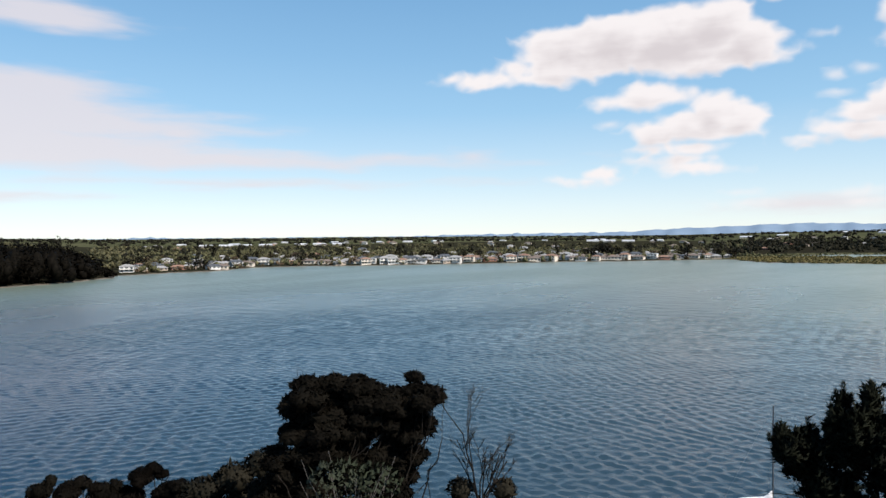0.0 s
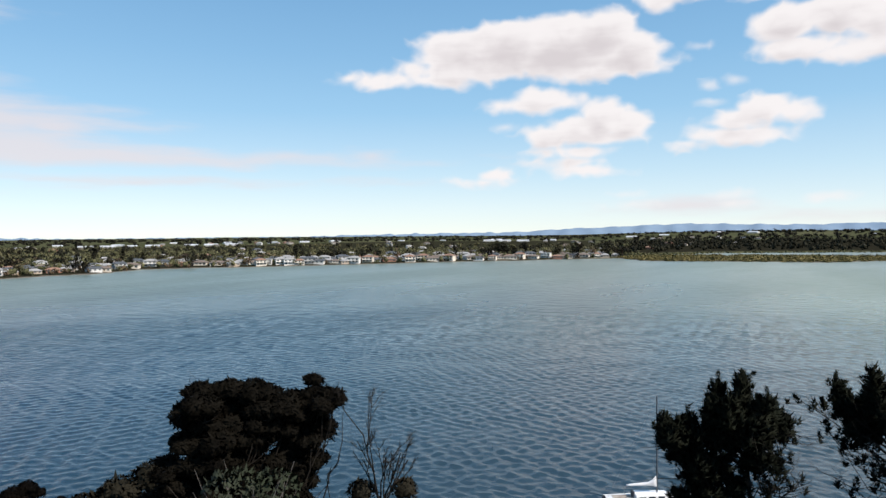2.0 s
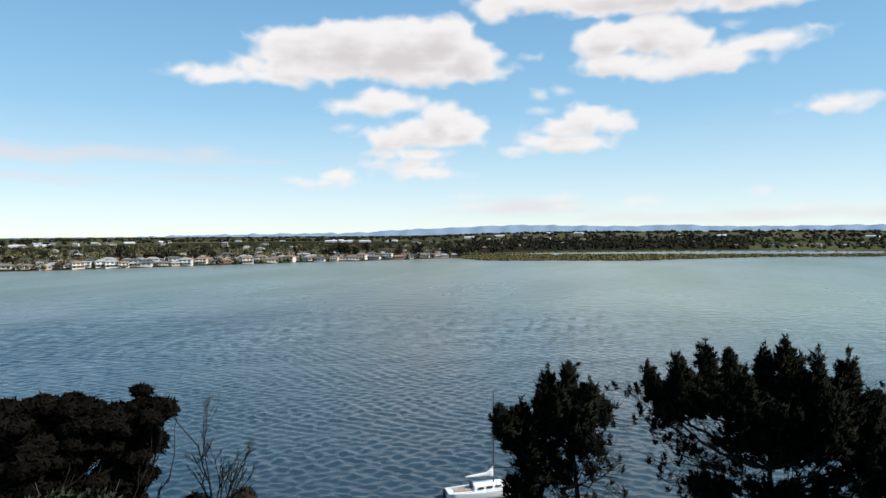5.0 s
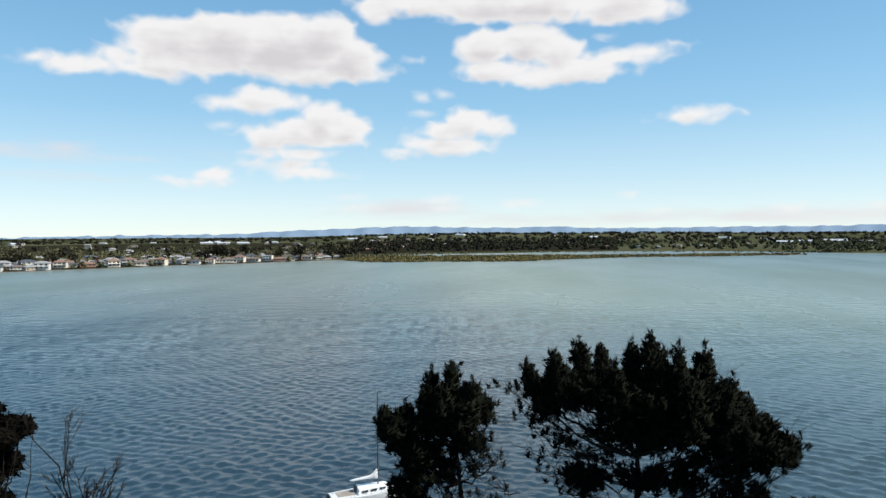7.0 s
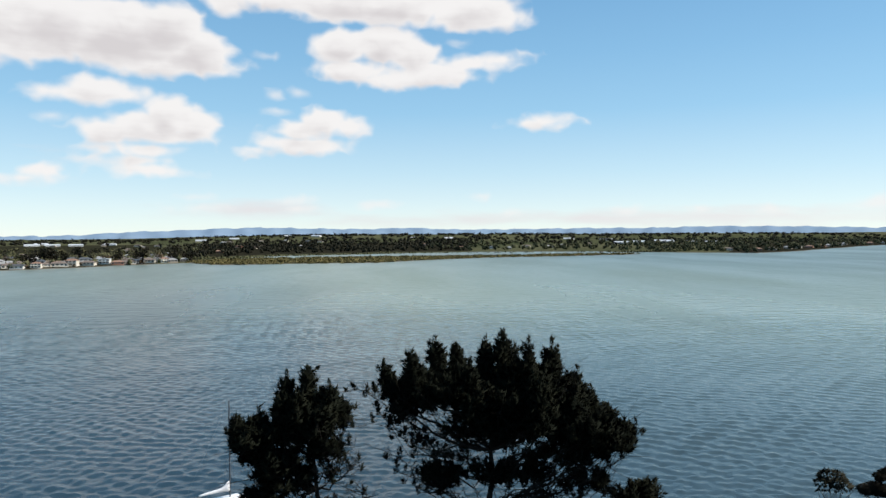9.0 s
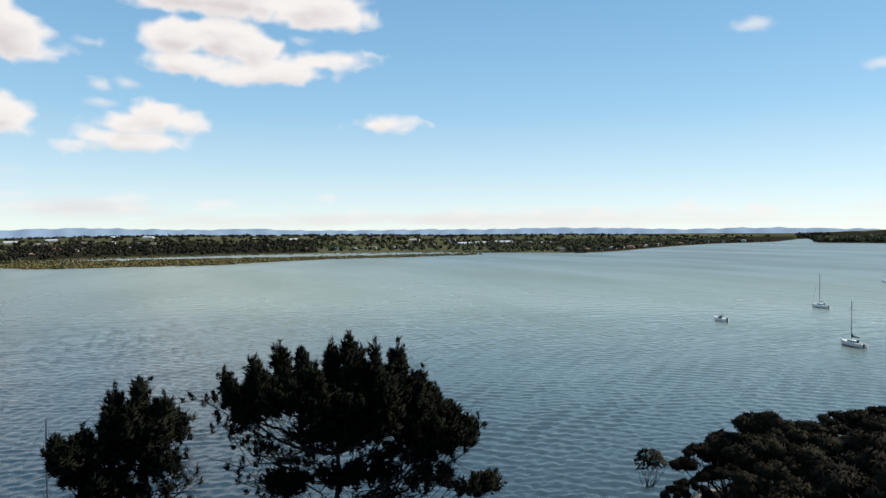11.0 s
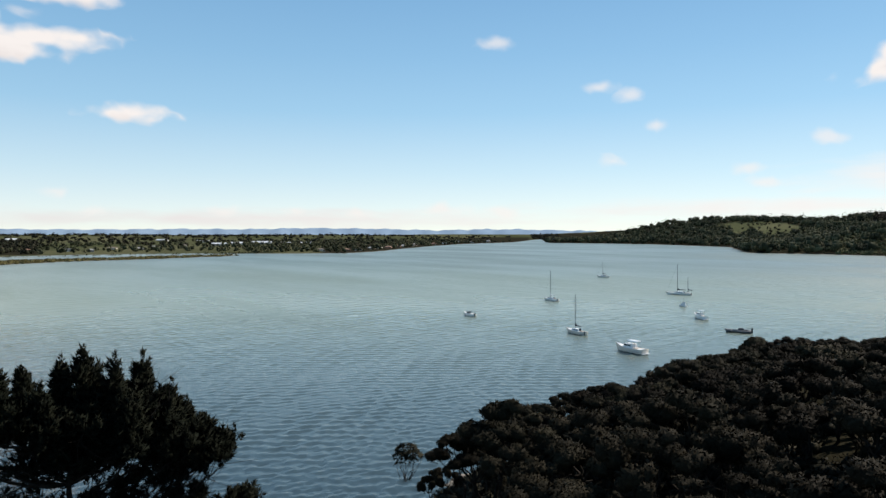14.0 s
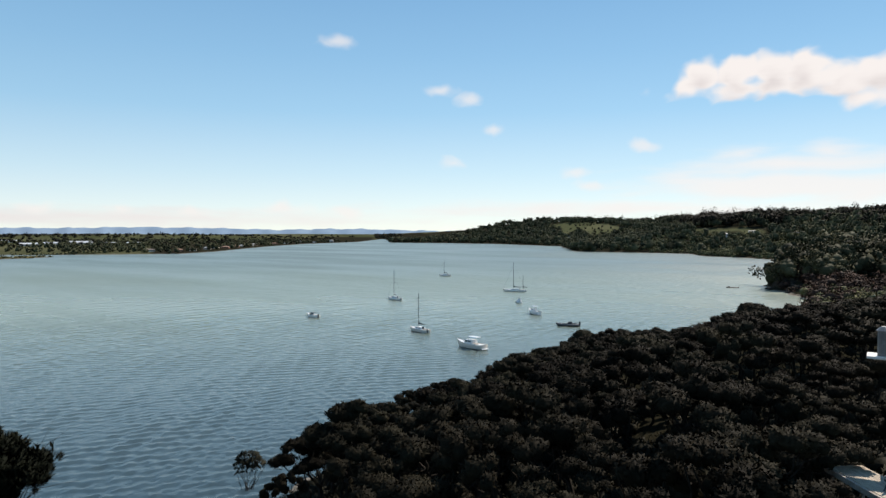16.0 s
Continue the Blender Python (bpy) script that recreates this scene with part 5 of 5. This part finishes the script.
cliff = thing("cliff", Matrix(), "dark weathered rock cliff at the water's edge", "cliff")
for a, r, w_, h in [(116.0, 383, 5.0, 8.5), (115.9, 394, 5.0, 11.0), (115.9, 406, 5.0, 10.0), (116.6, 377, 4.6, 6.0), (117.0, 366, 4.0, 3.5), (116.6, 392, 6.0, 12.0)]:
    v, f, q = lumps(rng, [tuple(P(a, r, h * 0.18))], [(w_, w_, h * 0.85)], 7)
    v = v + 0.45 * np.sin(v[:, [2, 0, 1]] * 1.7) + 0.3 * np.sin(v[:, [1, 2, 0]] * 3.9 + 1)
    part("rock", welded(v, f), ROCK, cliff)
for a, r, w_ in [(115.2, 378, 1.6), (115.0, 382, 1.1), (116.4, 360, 1.2), (116.9, 351, 0.9)]:
    boulder = thing("boulder", Matrix(), "dark wet boulder below the small cliff", "rock", "boulders below the cliff")
    v, f, q = lumps(rng, [tuple(P(a, r, 0.2))], [(w_, w_ * 0.8, w_ * 0.6)], 4)
    part("stone", welded(v, f), ROCK, boulder)

# ---------------- the house above the bank ----------------
home = thing("house", across(122.3, 40), "grey boarded house with pale roof edge and steel flue", "house")
part("wall", box(bmesh.new(), 2.6, 0.0, 12.0, 14.0, 9.0, 22.2), WALLS[2], home, "grey boarded wall")
part("roof", box(bmesh.new(), 1.0, -1.0, 22.2, 15.0, 10.0, 22.36, 0.03), ROOFS[4], home, "flat charcoal roof")
part("porch_roof", box(bmesh.new(), -0.3, -1.0, 22.24, 0.995, 0.4, 22.36, 0.02), WALLS[0], home, "small white porch roof")
chimney = part("chimney", rod(bmesh.new(), (0.4, -0.5, 22.36), (0.4, -0.5, 23.6), 0.27, 0.27, 14), STEEL, home, "wide steel flue")
part("cap", rod(bmesh.new(), (0.4, -0.5, 23.6), (0.4, -0.5, 23.8), 0.34, 0.12, 14), STEEL, chimney)
for i in range(3):
    part("window", box(bmesh.new(), 3.0 + i * 3.6, -0.08, 19.0, 5.6 + i * 3.6, 0.02, 21.2), GLASS, home)
# the deck runs slantwise towards the bank's foot
DECK = across(123.3, 35.4) @ pose(0, 0, 0, 0, 0, -54)
deck = thing("deck", DECK, "sunlit timber deck on posts among the trees", "deck")
for i in range(11):
    part("board", box(bmesh.new(), -2.4, -1.2 + i * 0.15, 17.32, 5.0, -1.2 + i * 0.15 + 0.138, 17.36), DECK_BOARD, deck)
for u, w_ in ((-2.2, -1.1), (1.2, -1.1), (4.6, -1.1), (-2.2, 0.35), (1.2, 0.35), (4.6, 0.35)):
    part("post", box(bmesh.new(), u - 0.07, w_ - 0.07, 11.0, u + 0.07, w_ + 0.07, 17.14), TIMBER, deck)
part("edge_beam", box(bmesh.new(), -2.5, -1.36, 17.08, 5.1, -1.21, 17.34, 0.01), TIMBER, deck)
part("joist", box(bmesh.new(), -2.4, 0.27, 17.14, 5.0, 0.42, 17.315), TIMBER, deck)


def deck_chair(u, w_, turn):
    root = thing("deck_chair", DECK @ pose(u, w_, 17.36, 0, 0, turn), "folding timber chair standing on the sunlit deck", "chair", "chairs on the deck")
    for sx in (-0.27, 0.27):
        part("leg", rod(bmesh.new(), (sx, -0.3, 0.0), (sx, 0.25, 0.62), 0.03), CANVAS_DARK, root)
        part("leg", rod(bmesh.new(), (sx, 0.3, 0.0), (sx, -0.25, 0.5), 0.03), CANVAS_DARK, root)
        part("arm", box(bmesh.new(), sx - 0.04, -0.3, 0.6, sx + 0.04, 0.3, 0.64), CANVAS_DARK, root)
        part("back_post", rod(bmesh.new(), (sx, 0.25, 0.3), (sx, 0.42, 1.0), 0.03), CANVAS_DARK, root)
    for i in range(4):
        part("slat", box(bmesh.new(), -0.3, -0.24 + i * 0.13, 0.42, 0.3, -0.14 + i * 0.13, 0.45), CANVAS_DARK, root)
    part("backrest", box(bmesh.new(), -0.27, 0.36, 0.85, 0.27, 0.4, 0.99), CANVAS_DARK, root)


deck_chair(0.9, -0.35, 30)
deck_chair(2.3, -0.45, -25)

# ---------------- boats ----------------


def hull_mesh(length, beam, free, draft=0.35, stern=0.75, rake=0.5, sheer=0.25, deck_only=False, rib=11):
    """A boat's hull along +x (bow), waterline at z = 0; or the deck that closes it."""
    bm = bmesh.new()
    rings = []
    for i in range(rib):
        t = i / (rib - 1)
        full = stern + (1 - stern) * math.sin(min(t / 0.45, 1) * math.pi / 2) if t < 0.45 else max(0.02, 1 - ((t - 0.45) / 0.55) ** 2.2)
        b = beam / 2 * full
        top = free + sheer * (2 * t - 0.8) ** 2 * (1 if t > 0.4 else 0.4)
        x = -length / 2 + length * t
        fore = rake * t ** 3
        if deck_only:
            ring = [(x + fore, -b + 0.05, top - 0.02), (x + fore, 0, top + 0.06), (x + fore, b - 0.05, top - 0.02)]
        else:
            ring = [(x + fore, -b, top), (x + fore * 0.5, -b * 0.94, free * 0.45), (x, -b * 0.78, 0.0), (x - 0.1 * t, -b * 0.4, -draft * 0.8), (x - 0.2 * t, 0, -draft),
                    (x - 0.1 * t, b * 0.4, -draft * 0.8), (x, b * 0.78, 0.0), (x + fore * 0.5, b * 0.94, free * 0.45), (x + fore, b, top)]
        rings.append([bm.verts.new(p) for p in ring])
    for r0, r1 in zip(rings, rings[1:]):
        for i in range(len(r0) - 1):
            bm.faces.new((r0[i], r0[i + 1], r1[i + 1], r1[i]))
    if not deck_only:
        bm.faces.new(rings[0][::-1])
        bm.faces.new(rings[-1])
    bmesh.ops.recalc_face_normals(bm, faces=bm.faces)
    return bm


def cabin_mesh(x0, x1, w0, w1, z0, z1, slope=0.3, inset=0.12):
    """A coachroof: narrower and raked towards its top."""
    bm = bmesh.new()
    low = [bm.verts.new(p) for p in ((x0, -w0, z0), (x1, -w1, z0), (x1, w1, z0), (x0, w0, z0))]
    top = [bm.verts.new(p) for p in ((x0 + slope * 0.3, -w0 + inset, z1), (x1 - slope, -w1 + inset, z1), (x1 - slope, w1 - inset, z1), (x0 + slope * 0.3, w0 - inset, z1))]
    bm.faces.new(low[::-1])
    bm.faces.new(top)
    for i in range(4):
        bm.faces.new((low[i], low[(i + 1) % 4], top[(i + 1) % 4], top[i]))
    bmesh.ops.bevel(bm, geom=list(bm.edges), offset=0.05, segments=2, affect="EDGES")
    return bm


def afloat(az_, r, heading):
    """On the water at a bearing and distance, the bow along a compass heading."""
    p = P(az_, r)
    return pose(p.x, p.y, 0, 0, 0, 90 - heading)


def yacht(az_, r, heading, label, length=9.0, mast=10.6, hull=GELCOAT, cover=CANVAS, mizzen=0.0, group="moored boats"):
    root = thing("sailing_yacht", afloat(az_, r, heading), label, "yacht", group)
    beam, free = length * 0.31, 0.95
    part("hull", hull_mesh(length, beam, free, 0.4, 0.7, length * 0.09), hull, root, smooth=True)
    part("deck", hull_mesh(length, beam, free + 0.01, deck_only=True, stern=0.7, rake=length * 0.09), DECK_PAINT, root)
    part("boot_stripe", hull_mesh(length * 0.985, beam * 0.90, 0.12, 0.41, 0.7, 0.0, 0.0), ANTIFOUL, root)
    mx = length * 0.08
    cabin = part("cabin", cabin_mesh(-length * 0.2, length * 0.24, beam * 0.33, beam * 0.22, free - 0.02, free + 0.55, 0.5), GELCOAT, root)
    for s in (-1, 1):
        for k in range(3):
            x = -length * 0.15 + k * length * 0.11
            w_ = beam * (0.32 - 0.028 * k)
            part("window", box(bmesh.new(), x, s * w_ - 0.03, free + 0.2, x + length * 0.075, s * w_ + 0.03, free + 0.4, 0.01), GLASS, cabin)
    part("cockpit", box(bmesh.new(), -length * 0.42, -beam * 0.22, free - 0.02, -length * 0.21, beam * 0.22, free + 0.14, 0.03), TIMBER, root, "dark cockpit well with coamings")
    part("hatch", box(bmesh.new(), -length * 0.21, -0.3, free + 0.1, -length * 0.185, 0.3, free + 0.75, 0.02), CANVAS_DARK, root)

    def rig(x, tall, tag):
        spar = part("mast", rod(bmesh.new(), (x, 0, free + 0.3), (x, 0, tall), 0.09, 0.06, 8), SPAR, root)
        boom_end = x - length * 0.36 * tall / mast
        boom = part("boom", rod(bmesh.new(), (x, 0, free + 1.35), (boom_end, 0, free + 1.25), 0.06, 0.05, 8), SPAR, root)
        bm = bmesh.new()
        rings = []
        for i in range(9):
            t = i / 8
            wide, high = 0.2 - 0.09 * t, 0.34 - 0.2 * t + (0.55 * max(0, 1 - t * 5))
            c = Vector((x - 0.1 + (boom_end - x + 0.2) * t, 0, free + 1.36 - 0.06 * t))
            rings.append([bm.verts.new(c + Vector((0, math.cos(a) * wide, max(math.sin(a), -0.25) * high))) for a in [j * math.pi / 4 for j in range(8)]])
        for r0, r1 in zip(rings, rings[1:]):
            for j in range(8):
                bm.faces.new((r0[j], r0[(j + 1) % 8], r1[(j + 1) % 8], r1[j]))
        bm.faces.new(rings[0])
        bm.faces.new(rings[-1][::-1])
        bmesh.ops.recalc_face_normals(bm, faces=bm.faces)
        part("sail_cover", bm, cover, boom, "sail furled under its cover along the boom", True)
        part("spreader", rod(bmesh.new(), (x, -0.8, tall * 0.58), (x, 0.8, tall * 0.58), 0.03), SPAR, spar)
        for s in (-1, 1):
            part("shroud", rod(bmesh.new(), (x - 0.1, s * beam * 0.44, free), (x, 0, tall * 0.97), 0.012, 0.012, 4), SPAR, spar)

    rig(mx, mast, "main")
    if mizzen:
        rig(-length * 0.36, mizzen, "mizzen")
    part("forestay", rod(bmesh.new(), (length * 0.55, 0, free + 0.3), (mx, 0, mast * 0.96), 0.02, 0.015, 4), SPAR, root)
    part("backstay", rod(bmesh.new(), (-length * 0.49, 0, free), (mx, 0, mast), 0.012, 0.012, 4), SPAR, root)
    rail = bmesh.new()
    for s in (-1, 1):
        for i in range(5):
            x = -length * 0.45 + i * length * 0.2
            rod(rail, (x, s * beam * 0.42, free), (x, s * beam * 0.42, free + 0.55), 0.015, 0.015, 4)
        rod(rail, (-length * 0.45, s * beam * 0.42, free + 0.55), (length * 0.35, s * beam * 0.42, free + 0.55), 0.012, 0.012, 4)
    part("guard_rail", rail, SPAR, root)
    part("outboard", box(bmesh.new(), -length * 0.5 - 0.25, 0.3, 0.1, -length * 0.5 + 0.02, 0.6, free + 0.2, 0.05), DARK_HULL, root)
    return root


yacht(25.35, 71.4, 96, "white sailing yacht moored below the pines with its sail furled", 9.0, 11.3)
yacht(87.6, 194, 48, "small white yacht with dark sail cover on a mooring", 7.6, 11.0, GELCOAT_CREAM, CANVAS_DARK)
yacht(85.5, 287, 40, "slim white yacht with a tall thin mast on a mooring", 7.5, 12.6, GELCOAT, CANVAS)
yacht(89.7, 444, 30, "far white yacht with a dark mast on a mooring", 8.0, 10.4, GELCOAT, CANVAS_DARK)
yacht(95.6, 329, 18, "larger white two-masted yacht on a mooring", 10.5, 14.0, GELCOAT, CANVAS_DARK, mizzen=8.2)


def launch(az_, r, heading, label, length, hull=GELCOAT, fly=True):
    root = thing("motor_launch", afloat(az_, r, heading), label, "motor boat", "moored boats")
    beam, free = length * 0.34, 1.15
    part("hull", hull_mesh(length, beam, free, 0.4, 0.92, length * 0.12, 0.45), hull, root, smooth=True)
    part("deck", hull_mesh(length, beam, free + 0.01, deck_only=True, stern=0.92, rake=length * 0.12, sheer=0.45), GELCOAT, root)
    part("boot_stripe", hull_mesh(length * 0.985, beam * 0.90, 0.14, 0.41, 0.92, 0.0, 0.0), DARK_HULL, root)
    cabin = part("cabin", cabin_mesh(-length * 0.12, length * 0.26, beam * 0.42, beam * 0.3, free - 0.02, free + 0.95, 0.75, 0.15), GELCOAT, root)
    for s in (-1, 1):
        for k in range(2):
            x = -length * 0.08 + k * length * 0.14
            part("window", box(bmesh.new(), x, s * beam * (0.375 - 0.03 * k) - 0.05, free + 0.42, x + length * 0.11, s * beam * (0.375 - 0.03 * k) + 0.05, free + 0.78, 0.02), GLASS, cabin)
    part("windscreen", cabin_mesh(length * 0.14, length * 0.235, beam * 0.3, beam * 0.27, free + 0.35, free + 0.82, 0.42, 0.05), GLASS, cabin)
    part("cockpit", box(bmesh.new(), -length * 0.46, -beam * 0.34, free - 0.04, -length * 0.13, beam * 0.34, free + 0.08, 0.03), TIMBER, root, "shaded open cockpit")
    if fly:
        part("hardtop", cabin_mesh(-length * 0.26, length * 0.10, beam * 0.36, beam * 0.32, free + 1.55, free + 1.78, 0.25, 0.2), GELCOAT, root, "white rounded hardtop")
        for x in (-length * 0.22, length * 0.03):
            for s in (-1, 1):
                part("pillar", rod(bmesh.new(), (x, s * beam * 0.33, free), (x, s * beam * 0.32, free + 1.58), 0.04), SPAR, root)
    rail = bmesh.new()
    for s in (-1, 1):
        rod(rail, (length * 0.1, s * beam * 0.45, free + 0.6), (length * 0.56, s * 0.1, free + 0.85), 0.02, 0.02, 5)
        for k in range(4):
            t = k / 3
            rod(rail, (length * (0.1 + 0.46 * t), s * (beam * 0.45 * (1 - t) + 0.1 * t), free + 0.1), (length * (0.1 + 0.46 * t), s * (beam * 0.45 * (1 - t) + 0.1 * t), free + 0.6 + 0.25 * t), 0.015, 0.015, 4)
    part("bow_rail", rail, SPAR, root)
    part("swim_step", box(bmesh.new(), -length * 0.5 - 0.6, -beam * 0.4, 0.18, -length * 0.5 + 0.05, beam * 0.4, 0.3, 0.03), DECK_PAINT, root)
    return root


launch(92.0, 167, 45, "cream motor launch with a white hardtop on a mooring", 8.2, GELCOAT_CREAM)
launch(97.2, 239, 70, "white motor launch with a tall cabin on a mooring", 6.8, GELCOAT)

boat = thing("runabout", afloat(78.7, 232, 40), "small white runabout with a dark canopy on a mooring", "motor boat", "moored boats")
part("hull", hull_mesh(5.2, 2.1, 0.8, 0.3, 0.92, 0.7, 0.35), GELCOAT, boat, smooth=True)
part("deck", hull_mesh(5.2, 2.1, 0.81, deck_only=True, stern=0.92, rake=0.7, sheer=0.35), DECK_PAINT, boat)
part("cockpit", box(bmesh.new(), -2.3, -0.7, 0.78, 0.5, 0.7, 0.9, 0.03), DECK_PAINT, boat)
part("windscreen", cabin_mesh(0.4, 1.0, 0.85, 0.7, 0.85, 1.35, 0.5, 0.05), GLASS, boat)
part("canopy", cabin_mesh(-0.9, 0.5, 0.8, 0.7, 1.55, 1.7, 0.2, 0.15), CANVAS_DARK, boat, "dark folded canopy")
for s in (-1, 1):
    part("pillar", rod(bmesh.new(), (-0.7, s * 0.75, 0.8), (-0.4, s * 0.7, 1.55), 0.03), SPAR, boat)
part("outboard", box(bmesh.new(), -2.95, -0.2, 0.0, -2.55, 0.2, 1.3, 0.08), DARK_HULL, boat)

boat = thing("sailing_dinghy", afloat(95.9, 276, 40), "tiny white dinghy with a peaked cover on a mooring", "dinghy", "moored boats")
part("hull", hull_mesh(2.9, 1.4, 0.5, 0.2, 0.8, 0.3, 0.15), GELCOAT, boat, smooth=True)
part("cover", cabin_mesh(-1.2, 1.2, 0.6, 0.35, 0.5, 1.9, 1.1, 0.5), CANVAS, boat, "white peaked boat cover")
part("pole", rod(bmesh.new(), (-0.2, 0, 0.4), (-0.2, 0, 3.2), 0.03), SPAR, boat)

boat = thing("inflatable_boat", afloat(100.0, 210, 12), "long dark rigid inflatable boat with a covered console", "motor boat", "moored boats")
for s in (-1, 1):
    bm = bmesh.new()
    for (xa, ya, za), (xb, yb, zb) in [((-3.3, 0.9, 0.45), (1.6, 0.95, 0.5)), ((1.6, 0.95, 0.5), (2.9, 0.55, 0.62)), ((2.9, 0.55, 0.62), (3.5, 0.0, 0.75))]:
        rod(bm, (xa, s * ya, za), (xb, s * yb, zb), 0.28, 0.28, 10)
    part("tube", bm, RUBBER, boat, smooth=True)
part("hull", hull_mesh(6.4, 1.7, 0.35, 0.3, 0.92, 0.3, 0.2), DARK_HULL, boat, smooth=True)
part("console", cabin_mesh(-1.4, 0.4, 0.5, 0.45, 0.4, 1.35, 0.4, 0.08), CANVAS_DARK, boat)
part("seat", box(bmesh.new(), -2.3, -0.5, 0.4, -1.6, 0.5, 1.0, 0.06), CANVAS_DARK, boat)
part("roll_bar", rod(rod(rod(bmesh.new(), (-2.6, -0.7, 0.4), (-2.6, -0.6, 1.7), 0.04), (-2.6, 0.7, 0.4), (-2.6, 0.6, 1.7), 0.04), (-2.6, -0.62, 1.7), (-2.6, 0.62, 1.7), 0.04), SPAR, boat)
part("outboard", box(bmesh.new(), -3.7, -0.25, 0.1, -3.2, 0.25, 1.5, 0.1), DARK_HULL, boat)

raft = thing("floating_pontoon", afloat(112.6, 383, 24), "low dark floating pontoon off the cove", "pontoon")
for i in range(12):
    part("plank", box(bmesh.new(), -3.2 + i * 0.54, -0.9, 0.28, -3.2 + i * 0.54 + 0.5, 0.9, 0.34), TIMBER, raft)
for s in (-0.7, 0.5):
    part("float", box(bmesh.new(), -3.1, s, -0.15, 3.1, s + 0.3, 0.275, 0.05), DARK_HULL, raft)
part("post", rod(bmesh.new(), (-3.0, 0.0, 0.0), (-3.0, 0.0, 1.1), 0.09), TIMBER, raft)
part("crate", box(bmesh.new(), 1.2, -0.4, 0.345, 2.2, 0.4, 0.8, 0.03), DARK_HULL, raft)
